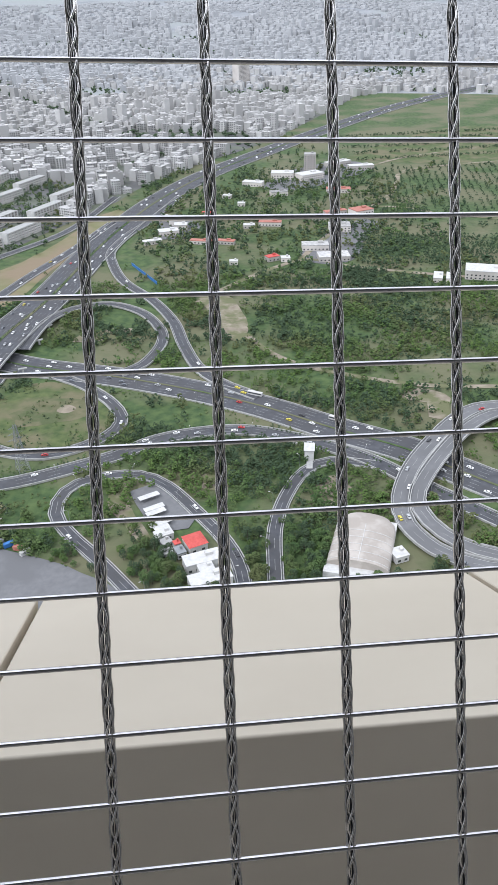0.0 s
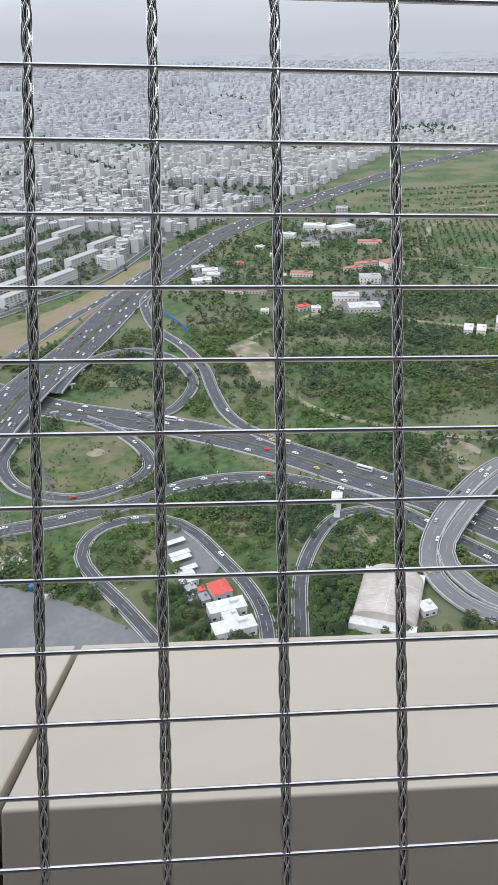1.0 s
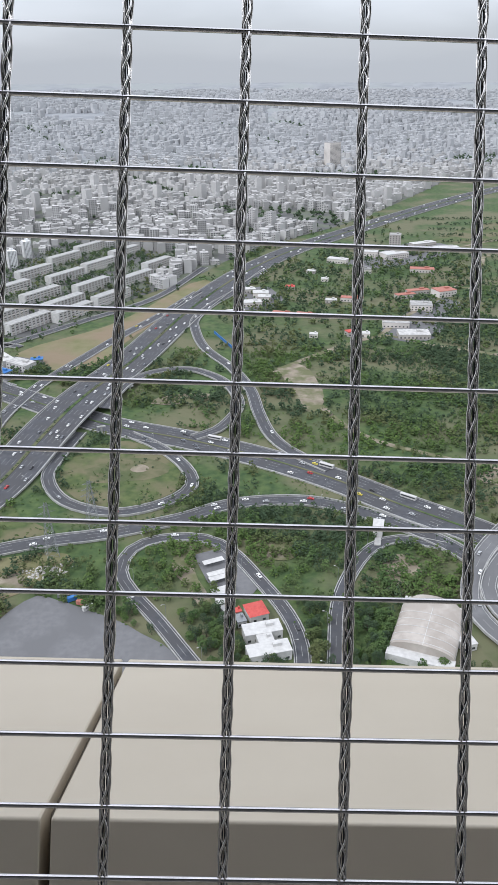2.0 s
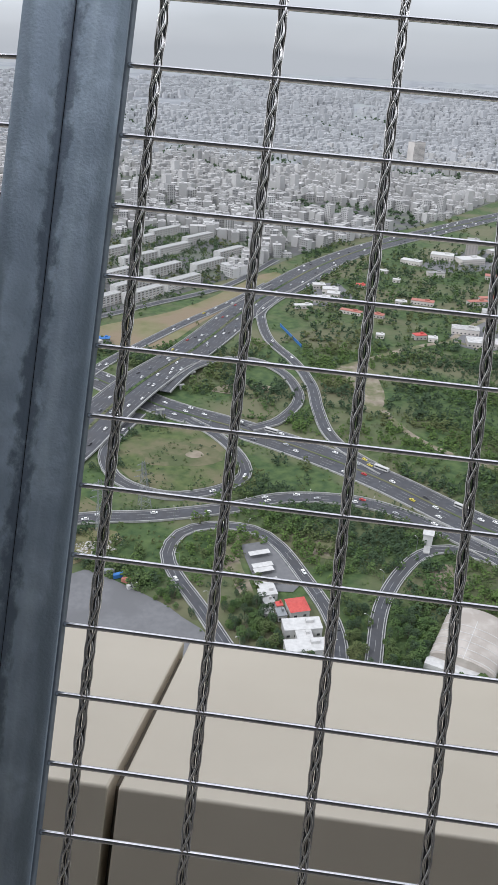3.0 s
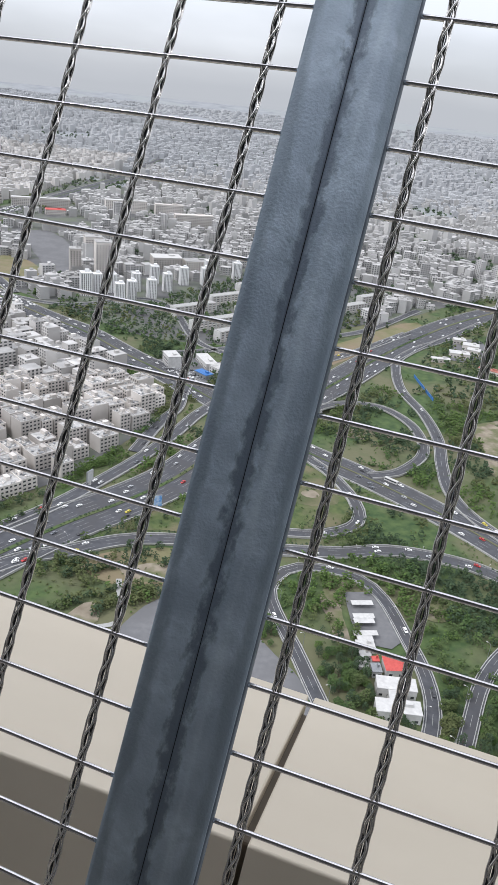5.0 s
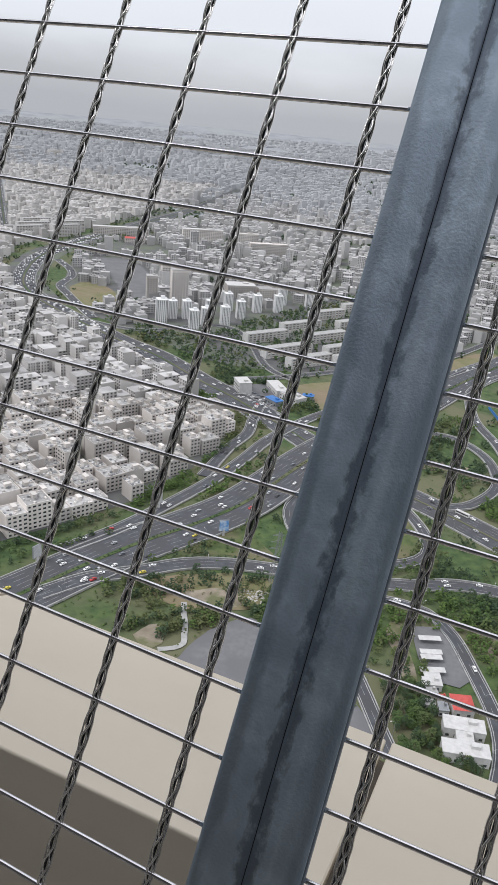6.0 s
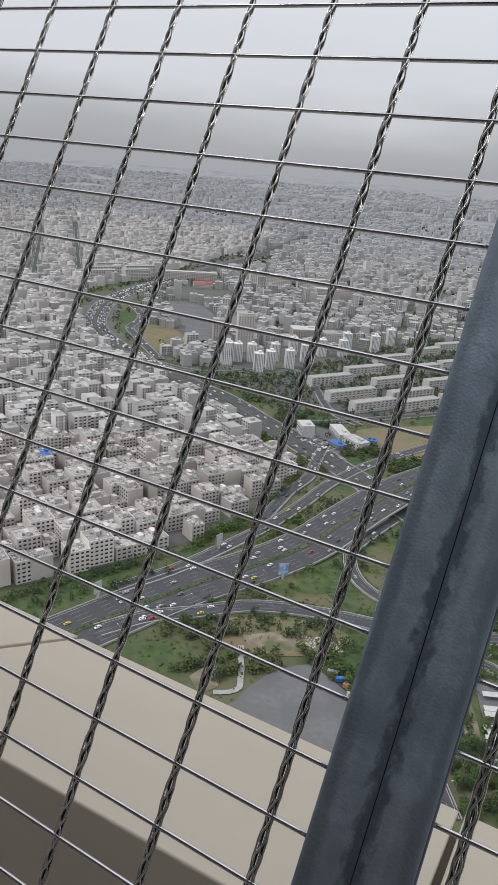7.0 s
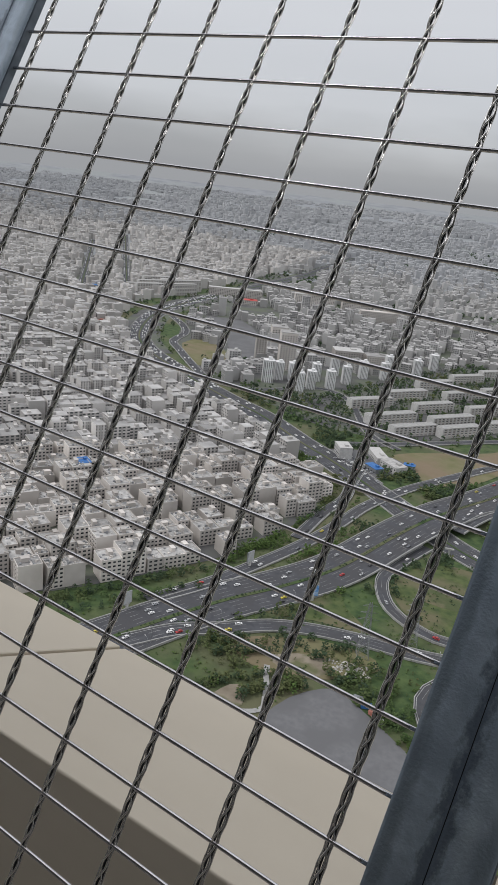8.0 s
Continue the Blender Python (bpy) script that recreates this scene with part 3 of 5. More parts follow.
def off_boulevard(x, y):
    for (ax, ay), (bx, by) in BOULEVARDS:
        dx, dy = bx - ax, by - ay
        t = max(0, min(1, ((x - ax) * dx + (y - ay) * dy) / (dx * dx + dy * dy)))
        if math.hypot(x - ax - t * dx, y - ay - t * dy) < 17:
            return False
    return True


for a, b in BOULEVARDS[:2]:
    road([a, ((a[0] + b[0]) / 2, (a[1] + b[1]) / 2), b], 17, plus(FLAT, 0.2), 6, 2.0, 0.4, "straight grey boulevard through the far quarter")
    WAYS.append(([a, b], 17))
LINK = [(-560, 852), (-602, 888), (-660, 940), (-706, 985), (-730, 1050), (-770, 1100), (-830, 1150)]
road(LINK, 13, plus(FLAT, 0.3), 3, 0, 0.6, "curving link road beside the grassy mound")
WAYS.append((LINK, 13))
WAY_PTS = np.array([(p.x, p.y, w / 2) for line, w in WAYS + [(TRACK, 6), (TRACK2, 6)] for p in smooth_line(line, 10)])

# ---- houses of the dense quarter ----
rng = random.Random(7)


def wall_mesh(w, d, floors, bays, fh=3.1):
    """One shell: two fronts with window openings and their reveals, two blank party walls, a parapet with an inner face."""
    h = floors * fh + 0.9
    t, deep = 0.35, 0.3
    bw = (w - 0.7) / bays
    xs = [-w / 2]
    for k in range(bays):
        mid = -w / 2 + 0.35 + bw * (k + 0.5)
        half = bw / 2 - (0.62 if k % 2 else 0.85)
        xs += [mid - half, mid + half]
    xs.append(w / 2)
    zs = [0.0]
    for f in range(floors):
        zs += [f * fh + 1.0, f * fh + 2.5]
    zs.append(h)
    s, ids = Shape(), {}

    def vert(*p):
        key = tuple(round(c, 4) for c in p)
        if key not in ids:
            ids[key] = len(s.v)
            s.v.append(key)
        return ids[key]

    def quad(*ps):
        s.f.append(tuple(vert(*p) for p in ps))
        s.m.append(0)

    for side in (-1, 1):
        y, yi = side * d / 2, side * (d / 2 - deep)
        for a in range(len(xs) - 1):
            for b in range(len(zs) - 1):
                x0, x1, z0, z1 = xs[a], xs[a + 1], zs[b], zs[b + 1]
                ring = [(x0, z0), (x1, z0), (x1, z1), (x0, z1)]
                if side > 0:
                    ring.reverse()
                if a % 2 and b % 2:
                    for (ax, az), (bx, bz) in zip(ring, ring[1:] + ring[:1]):
                        quad((ax, y, az), (bx, y, bz), (bx, yi, bz), (ax, yi, az))
                else:
                    quad(*((px, y, pz) for px, pz in ring))
        x, xi, yt = side * w / 2, side * (w / 2 - t), d / 2 - t
        s.f.append(tuple(vert(x, q, z) for q, z in ([(side * -d / 2, z) for z in reversed(zs)] + [(side * d / 2, z) for z in zs])))
        s.m.append(0)
        quad((x, -d / 2, h), (x, d / 2, h), (xi, yt, h), (xi, -yt, h))
        quad((xi, -yt, h), (xi, yt, h), (xi, yt, h - 1.0), (xi, -yt, h - 1.0))
        s.f.append(tuple(vert(q, side * d / 2, h) for q in xs) + (vert(w / 2 - t, side * yt, h), vert(-w / 2 + t, side * yt, h)))
        s.m.append(0)
        quad((-w / 2 + t, side * yt, h), (w / 2 - t, side * yt, h), (w / 2 - t, side * yt, h - 1.0), (-w / 2 + t, side * yt, h - 1.0))
    return s.mesh("wall", M_WALL), h


def house(w, d, floors, bays, seed, panes_apart):
    r = random.Random(seed)
    fh = 3.1
    h_ob = thing("apartment_house", I4, "pale stone apartment house of %s storeys with a flat roof" % {3: "three", 4: "four", 5: "five", 6: "six"}[floors], "apartment house", "dense quarter")
    wall, h = wall_mesh(w, d, floors, bays)
    wall_ob = piece("wall", wall, h_ob)
    s = Shape().box(0, 0, h - 1.0, w - 0.7, d - 0.7, 0.25)
    roof_ob = piece("roof", s.mesh("roof", M_ROOF), h_ob, None, "flat grey bitumen roof behind a parapet")
    s = Shape().box(0, 0, h - 0.75, 3.2, 4.6, 2.9)
    s.box(0, 0, h + 2.15, 3.6, 5.0, 0.25)
    piece("stair_house", s.mesh("stair_house", M_WALL), roof_ob, pose(r.uniform(-0.25, 0.25) * w, r.uniform(-0.2, 0.2) * d, 0))
    for k in range(r.randint(1, 2)):
        s = Shape().tube([(0, 0, 0), (0, 0, 1.5)], 0.75, 8) if k else Shape().box(0, 0, 0, 1.6, 1.1, 1.2)
        piece("roof_unit", s.mesh("roof_unit", M_STEEL), roof_ob, pose(r.uniform(-0.4, 0.4) * w, r.uniform(-0.4, 0.4) * d, h - 0.75), "grey rooftop cooler or water tank")
    s = Shape()
    for k in range(r.randint(12, 18)):
        s.box(r.uniform(-0.42, 0.42) * w, r.uniform(-0.42, 0.42) * d, h - 0.75, r.uniform(0.4, 2.2), r.uniform(0.4, 1.3), r.uniform(0.4, 1.3), r.choice((0, 0, 1.57, 0.5)), k % 3)
    tagged(piece("roof_clutter", s.mesh("roof_clutter", M_WALL, M_STEEL, M_WHITE), roof_ob, None, "small ducts, boxes and vents on the roof"), kind="stuff")
    bw = (w - 0.7) / bays
    pane = Shape().box(0, 0, 0, bw - 1.0, 0.06, fh - 1.4).mesh("window", M_PANE)
    joined = Shape()
    for side in (-1, 1):
        for f in range(floors):
            for k in range(bays):
                x, y, z = -w / 2 + 0.35 + bw * (k + 0.5), side * (d / 2 - 0.27), f * fh + 0.85
                if panes_apart and side < 0:
                    piece("window", pane, wall_ob, pose(x, y, z))
                else:
                    joined.box(x, y, z, bw - 1.0, 0.06, fh - 1.4)
    tagged(piece("panes", joined.mesh("panes", M_PANE), wall_ob), kind="stuff")
    return h_ob


TURN_A = math.radians(61.3)
UA, VA = Vector((math.cos(TURN_A), math.sin(TURN_A))), Vector((math.sin(TURN_A), -math.cos(TURN_A)))


def lots(poly, turn, u0, u1, v0, v1, depth=15.0, court=5.0, street=8.5, wmin=10, wmax=19, seed=1):
    """Building lots in back-to-back rows along the streets of a quarter: middle, turn, width, depth."""
    r = random.Random(seed)
    ux, uy = math.cos(turn), math.sin(turn)
    vx, vy = math.sin(turn), -math.cos(turn)
    v = v0
    row = 0
    while v < v1:
        u = u0 + r.uniform(0, 8)
        while u < u1:
            w = r.uniform(wmin, wmax)
            if r.random() < 0.16:
                u += r.uniform(3, 11)
            x, y = ux * (u + w / 2) + vx * v, uy * (u + w / 2) + vy * v
            if inside(poly, x, y) and in_view(x, y, 2):
                k = r.uniform(-2.2, 2.2)
                yield x + vx * k, y + vy * k, turn + (math.pi if row % 2 else 0) + (math.pi / 2 if abs(w - depth) < 2.5 and r.random() < 0.6 else 0), w, depth + r.uniform(-3.0, 2.0)
            u += w + r.choice((0.25, 0.25, 0.25, 1.5, 3.5))
        v += depth + (court if row % 2 == 0 else street)
        row += 1


NEAR_HOUSES, MID_HOUSES = [], []
for lot in lots(TOWN_A, TURN_A, -700, 2600, -3000, 300, seed=3):
    x, y = lot[:2]
    if min(math.hypot(x - a, y - b) for a, b in TOWN_A) < 7 or not clear_of_roads(x, y, 9) or not off_boulevard(x, y):
        continue
    if math.hypot(x, y) < 690 and x > -560:
        NEAR_HOUSES.append(lot)
    else:
        MID_HOUSES.append(lot)
NEAR_HOUSES.sort(key=lambda q: math.hypot(q[0] + 230, q[1] - 430))
MID_HOUSES += NEAR_HOUSES[260:]
NEAR_HOUSES = NEAR_HOUSES[:260]
kinds = {}
for i, (x, y, turn, w, d) in enumerate(NEAR_HOUSES):
    floors = rng.choice((3, 4, 4, 5, 5, 6, 6))
    wide = min((12.0, 15.0, 18.5), key=lambda q: abs(q - w))
    key = (wide, floors, i < 80)
    m = pose(x, y, 0.3 + rng.uniform(-0.3, 0.1), 0, 0, math.degrees(turn) + rng.uniform(-1.5, 1.5)) @ Matrix.Diagonal((w / wide, d / 14.0, 1, 1))
    if key not in kinds:
        kinds[key] = house(wide, 14.0, floors, 3 if wide < 13 else 4 if wide < 17 else 5, i, i < 80)
        kinds[key].matrix_world = m
    else:
        copy_thing(kinds[key], m)


def plain_house(s, x, y, z, w, d, h, turn, floors, r, banded):
    """A house farther off: a body, window bands set back between floors, a parapet and a stair house."""
    if banded:
        fh = h / floors
        s.box(x, y, z, w - 0.5, d - 0.5, h - 0.8, turn, 1)
        c, sn = math.cos(turn), math.sin(turn)
        for sx in (-1, 1):
            s.box(x + c * sx * (w / 2 - 0.2), y + sn * sx * (w / 2 - 0.2), z, 0.45, d, h, turn)
        for f in range(floors + 1):
            s.box(x, y, z + max(0, f * fh - 0.7), w - 0.4, d, 1.6 if f < floors else 0.7, turn)
        for k in (-0.26, 0.0, 0.26):
            s.box(x + c * k * w, y + sn * k * w, z, 2.0, d + 0.06, h - 0.6, turn)
    else:
        s.box(x, y, z, w, d, h, turn)
    s.box(x, y, z + h - 0.5, w - 0.8, d - 0.8, 0.55, turn, 2)
    if r.random() < 0.8:
        a, b = r.uniform(-0.3, 0.3) * w, r.uniform(-0.3, 0.3) * d
        c, sn = math.cos(turn), math.sin(turn)
        s.box(x + c * a - sn * b, y + sn * a + c * b, z + h, 3.4, 4.4, 2.6, turn)


M_TOWER = surface("tower_white", (0.66, 0.66, 0.655), (0.78, 0.78, 0.775), 0.05, 0.8)
M_FARPANE = surface("far_window", (0.035, 0.037, 0.04), (0.075, 0.078, 0.082), 0.1, 0.4)
M_FARROOF = surface("far_roof", (0.26, 0.255, 0.25), (0.46, 0.45, 0.44), 0.05, 0.9, by_island=0.3)
s = Shape()
for x, y, turn, w, d in MID_HOUSES:
    dist = math.hypot(x, y)
    if dist > 2950 or (dist > 1500 and rng.random() < 0.2):
        continue
    floors = rng.choice((2, 3, 4, 5, 5, 6, 7))
    plain_house(s, x, y, rise(y, x), w, d, floors * 3.1 + 0.9, turn, floors, rng, dist < 1250)
tagged(whole("quarter_houses", s.mesh("quarter_houses", M_WALLF, M_FARPANE, M_FARROOF), I4, "closely packed pale flat-roofed apartment houses", "apartment houses"), kind="stuff")

# ---- white tower blocks, long terraces and landmarks ----
TOWERS = [(-482, 900, 0.0), (-478, 924, 0.1), (-462, 936, 0.0), (-431, 896, 0.05), (-424, 918, 0.0), (-438, 962, 0.1), (-406, 942, 0.0), (-402, 988, 0.1), (-436, 1020, 0.0), (-398, 1040, 0.05), (-372, 1060, 0.0), (-385, 1112, 0.1), (-345, 1128, 0.0), (-340, 1195, 0.0)]


def tower_block(seed):
    ob = thing("tower_block", I4, "tall white residential tower with dark vertical window strips", "tower block", "white towers")
    h, w = 38.0, 19.0
    sh = Shape().box(0, 0, 0, w - 1.2, w - 1.2, h - 1.5)
    piece("core", sh.mesh("core", M_PANE), ob, None, "dark recessed window strips")
    for a in range(4):
        c, sn = math.cos(a * math.pi / 2), math.sin(a * math.pi / 2)
        for k in (-0.5, -0.3, -0.1, 0.1, 0.3, 0.5):
            sh = Shape().box(0, 0, 0, 2.3, 1.2, h)
            u = k * (w - 2.3)
            piece("fin", sh.mesh("fin", M_TOWER), ob, pose(c * u - sn * (w / 2 - 0.6), sn * u + c * (w / 2 - 0.6), 0, 0, 0, 90 * a))
    sh = Shape().box(0, 0, h - 1.6, w - 0.4, w - 0.4, 1.2)
    sh.box(2, 1, h - 0.4, 7, 6, 4.5)
    piece("roof", sh.mesh("roof", M_TOWER), ob)
    for f in range(1, 12):
        sh = Shape().box(0, 0, f * 3.1, w - 0.9, w - 0.9, 0.5)
        piece("floor_band", sh.mesh("floor_band", M_WALL), ob)
    return ob


block = tower_block(1)
SMALL = Matrix.Diagonal((0.8, 0.8, 0.82, 1))
block.matrix_world = pose(-482, 900, 0.3, 0, 0, 35) @ SMALL
for x, y, k in TOWERS[1:]:
    copy_thing(block, pose(x, y, 0.3, 0, 0, 35 + 30 * k) @ SMALL)


def terrace(x, y, length, depth, floors, turn, group="long terraces"):
    """A long slab of flats with set-back windows and a pale flat roof."""
    ob = thing("terrace_block", pose(x, y, 0.3, 0, 0, turn), "long pale slab of flats with a flat roof", "apartment block", group)
    h = floors * 3.0
    piece("core", Shape().box(0, 0, 0, length - 1, depth - 0.8, h - 0.4).mesh("core", M_FARPANE), ob, None, "dark set-back windows")
    for f in range(floors + 1):
        piece("floor_band", Shape().box(0, 0, max(0, f * 3.0 - 0.7), length, depth, 1.8 if f < floors else 0.9).mesh("floor_band", M_WALL), ob)
    n = int(length / 6)
    for k in range(n + 1):
        piece("cross_wall", Shape().box(-length / 2 + length * k / n, 0, 0, 2.4, depth + 0.3, h).mesh("cross_wall", M_WHITE), ob)
    piece("roof", Shape().box(0, 0, h + 0.2, length + 0.6, depth + 0.6, 0.4).mesh("roof", M_CONC), ob, None, "pale flat roof")
    return ob


SLABS = ((-248, 838, 62), (-205, 880, 58), (-285, 862, 70), (-225, 915, 66), (-170, 945, 60), (-330, 905, 64), (-262, 955, 60), (-205, 1000, 60), (-310, 985, 64), (-250, 1050, 64), (-150, 1040, 60),
                (-300, 1075, 60), (-215, 1120, 64), (-275, 1160, 60), (-130, 1120, 56), (-190, 1200, 60), (-250, 1235, 60))
for x, y, l in ((-1005, 1300, 60), (-968, 1372, 60), (-1030, 1345, 70), (-995, 1420, 70), (-1060, 1400, 70)):
    terrace(x, y, l, 14, 8, 62, "far white slabs")
for x, y, l in SLABS:
    terrace(x, y, l, 12, 4, 58)


def slab_building(name, x, y, sx, sy, h, turn, roof_mat, label, category="building", wall_mat=None, group="", pitch=0.0):
    """A plain building with walls, a roof with an overhang, window openings and a door leaf."""
    wall_mat = wall_mat or M_WHITE
    ob = thing(name, pose(x, y, 0.3, 0, 0, turn), label, category, group)
    wall_ob = piece("wall", Shape().box(0, 0, 0, sx, sy, h).mesh("wall", wall_mat), ob)
    rf = Shape()
    if pitch:
        vs = [(-sx / 2 - .5, -sy / 2 - .5, h), (sx / 2 + .5, -sy / 2 - .5, h), (sx / 2 + .5, sy / 2 + .5, h), (-sx / 2 - .5, sy / 2 + .5, h), (-sx / 2 + sy * .25, 0, h + pitch), (sx / 2 - sy * .25, 0, h + pitch)]
        rf.add(vs, ((0, 1, 5, 4), (2, 3, 4, 5), (1, 2, 5), (3, 0, 4), (3, 2, 1, 0)))
    else:
        rf.box(0, 0, h + 0.01, sx + 0.4, sy + 0.4, 0.5)
        rf.box(sx * 0.2, sy * 0.1, h + 0.5, sx * 0.2, sy * 0.25, 1.8)
    piece("roof", rf.mesh("roof", roof_mat), ob)
    n = max(2, int(sx / 4))
    joined = Shape()
    for f in range(max(1, int(h / 3.2))):
        for k in range(n):
            for side in (-1, 1):
                px, py, pz = -sx / 2 + sx * (k + 0.5) / n, side * sy / 2, f * 3.1 + 1.0
                if y < 400 and side < 0:
                    piece("window", PANE_BIG, wall_ob, pose(px, py, pz))
                else:
                    joined.box(px, py, pz, 1.7, 0.14, 1.4)
    tagged(piece("panes", joined.mesh("panes", M_PANE), wall_ob), kind="stuff")
    return ob


PANE_BIG = Shape().box(0, 0, 0, 1.7, 0.14, 1.4).mesh("window", M_PANE)
slab_building("office_building", 5, 328, 10.5, 11, 5.0, 20, M_TILE, "low white office with a bright red hipped roof", "office", pitch=1.4)
slab_building("office_building", 8, 312, 20, 9, 5.5, 14, M_WHITE, "white flat-roofed office block beside a service road", "office")
slab_building("office_building", 9.5, 304, 8, 7, 5.2, 14, M_WHITE, "white linking block between two office wings", "office")
slab_building("office_building", 11, 296, 22, 9, 5.8, 14, M_WHITE, "white flat-roofed office wing beside a service road", "office")
slab_building("annexe", -12, 338, 10, 6, 3.8, 20, M_WHITE, "small white annexe among trees", "annexe")
slab_building("annexe", -11, 331, 6, 5, 3.4, 30, M_CONC, "small grey-roofed annexe among trees", "annexe")
slab_building("shed", -3.5, 322, 5, 6.5, 3.6, 20, M_STEEL, "small grey metal-roofed shed", "shed")
slab_building("shed", -5, 329, 3.6, 3.6, 3.4, 20, M_TILE, "small shed with a red roof", "shed")
slab_building("shed", -11, 322, 7, 5, 3.2, 5, M_CONC, "low shed with a pale concrete roof", "shed")
slab_building("shed", 113, 303, 8, 8, 4.0, 15, M_WHITE, "small white flat-roofed hut beside the hall", "hut")
for k, (x, y, long) in enumerate(((-20, 376, 13), (-17, 364, 12.5), (-16, 359.5, 12), (-13.5, 349, 14), (-13, 344.5, 9))):
    ob = thing("carport", pose(x, y, 0.6, 0, 0, 24), "white sheet-roofed open carport", "carport", "carports")
    for px in (-long / 2 + 0.6, 0, long / 2 - 0.6):
        piece("post", Shape().box(px, 0, 0, 0.2, 0.2, 2.6).mesh("post", M_STEEL), ob)
    piece("roof", Shape().box(0, 0, 2.6, long, 4.2, 0.18).mesh("roof", M_WHITE), ob, None, "white sheet roof")
patch("yard", [(-32, 386), (-10, 392), (6, 366), (2, 345), (-18, 350)], 0.55, M_LOT, "grey asphalt yard under the carports", "yard", 1.0)

# the barrel-vaulted hall
hall = thing("vaulted_hall", pose(96, 314, 0.3, 0, 0, -22), "pale barrel-vaulted hall with a rounded end and ribbed roof", "hall")
sh = Shape()
NV, NL = 20, 10
for i in range(NL + 1):
    t = i / NL
    y = -22 + 44 * t
    k = 1.0 if t < 0.72 else math.sqrt(max(0.0, 1 - ((t - 0.72) / 0.285) ** 2)) * 0.35 + 0.65
    for j in range(NV + 1):
        a = math.pi * j / NV
        sh.v.append((-16.5 * k * math.cos(a), y, 4.0 + 5.2 * k * math.sin(a) if 0 < j < NV else 4.0))
for i in range(NL):
    for j in range(NV):
        a = i * (NV + 1) + j
        sh.f.append((a, a + NV + 1, a + NV + 2, a + 1)[::-1])
sh.f.append(tuple(range(NV + 1)))
sh.f.append(tuple(reversed(range(NL * (NV + 1), (NL + 1) * (NV + 1)))))
sh.m = [0] * len(sh.f)
M_VAULT = surface("weathered_membrane", (0.36, 0.325, 0.29), (0.46, 0.42, 0.38), 0.15, 0.8, second=(0.33, 0.295, 0.26), second_scale=0.08)
vault = piece("roof", sh.mesh("roof", M_VAULT, smooth=False), hall, None, "weathered cream vaulted roof")
piece("wall", Shape().box(0, 0, 0, 33, 43, 4.0).mesh("wall", M_WHITE), hall)
piece("porch", Shape().box(0, -25, 0, 34, 7, 4.2).mesh("porch", M_WHITE), hall, None, "white flat-roofed front range")
for j in range(7):
    y = -20 + 6 * j
    rib = Shape().tube([(-16.6 * math.cos(math.pi * q / 16), y, 4.05 + 5.25 * math.sin(math.pi * q / 16)) for q in range(17)], 0.16, 4)
    if j < 5:
        piece("rib", rib.mesh("rib", M_WHITE), vault)
piece("ridge", Shape().tube([(0, -22, 9.25), (0, 10, 9.25)], 0.2, 4).mesh("ridge", M_WHITE), vault)

# footbridge stair tower
ob = thing("footbridge", pose(84, 408, 0.3, 0, 0, -12), "white covered footbridge stair tower beside the expressway", "footbridge")
piece("tower", Shape().box(0, 0, 0, 6, 9, 8).mesh("tower", M_WHITE), ob)
piece("ramp", Shape().box(0.5, -9, 0, 4, 10, 1.2).mesh("ramp", M_CONC), ob)
piece("roof", Shape().box(0, 0, 8.0, 7, 10, 0.4).mesh("roof", M_WHITE), ob)

# scattered park buildings beyond the expressway
PARK = [(5, 985, 16, 11, 5, M_WHITE), (20, 965, 20, 14, 6, M_WHITE), (8, 925, 24, 14, 5, M_WHITE), (24, 945, 16, 12, 6, M_WHITE), (-12, 890, 22, 8, 4, M_WHITE), (45, 880, 26, 8, 4, M_BRICK), (72, 875, 24, 8, 4, M_BRICK),
        (118, 806, 14, 9, 5, M_TILE), (132, 802, 10, 9, 4, M_WHITE), (140, 1150, 30, 14, 6, M_WHITE), (190, 1190, 34, 20, 9, M_WHITE), (230, 1180, 40, 22, 8, M_WHITE), (240, 1230, 18, 16, 26, M_ROOF),
        (292, 1262, 44, 14, 6, M_WHITE), (322, 1228, 40, 14, 6, M_WHITE), (255, 1090, 34, 14, 5, M_BRICK), (172, 838, 30, 16, 6, M_ROOF), (185, 800, 34, 20, 5, M_ROOF), (215, 905, 26, 20, 7, M_ROOF), (257, 966, 26, 20, 8, M_BRICK),
        (205, 955, 26, 9, 5, M_BRICK), (225, 975, 30, 9, 5, M_BRICK), (135, 940, 28, 10, 5, M_BRICK), (108, 935, 14, 9, 4, M_ROOF), (60, 1000, 12, 9, 4, M_TILE), (75, 800, 9, 7, 4, M_WHITE), (168, 1085, 24, 12, 6, M_ROOF),
        (328, 716, 46, 24, 9, M_WHITE), (376, 699, 46, 24, 9, M_WHITE), (287, 712, 9, 20, 5, M_WHITE), (275, 716, 9, 20, 5, M_WHITE), (110, 1040, 10, 8, 4, M_WHITE), (95, 1085, 12, 8, 4, M_WHITE), (330, 640, 14, 10, 4, M_WHITE)]
for x, y, sx, sy, h, mat in PARK:
    roofs = {"red_roof": "red", "terracotta_roof": "terracotta", "white_render": "white", "bitumen_roof": "grey"}
    slab_building("park_building", x, y, sx, sy, h, rng.uniform(-25, 25) if y > 730 or x < 270 else -21, mat, "low pale park building with a %s roof among trees" % roofs[mat.name], "building", M_WALL, "park buildings")
# the station yard by the junction
patch("yard", [(-300, 712), (-262, 742), (-215, 732), (-214, 690), (-238, 668), (-268, 676)], 0.5, M_LOT, "grey asphalt yard of parked cars", "yard", 1.0)
slab_building("depot", -247, 728, 34, 13, 6, -50, M_WHITE, "depot shed with a pale flat roof", "depot")
slab_building("depot", -222, 708, 26, 15, 7, -30, M_ROOF, "depot shed with a grey roof", "depot")
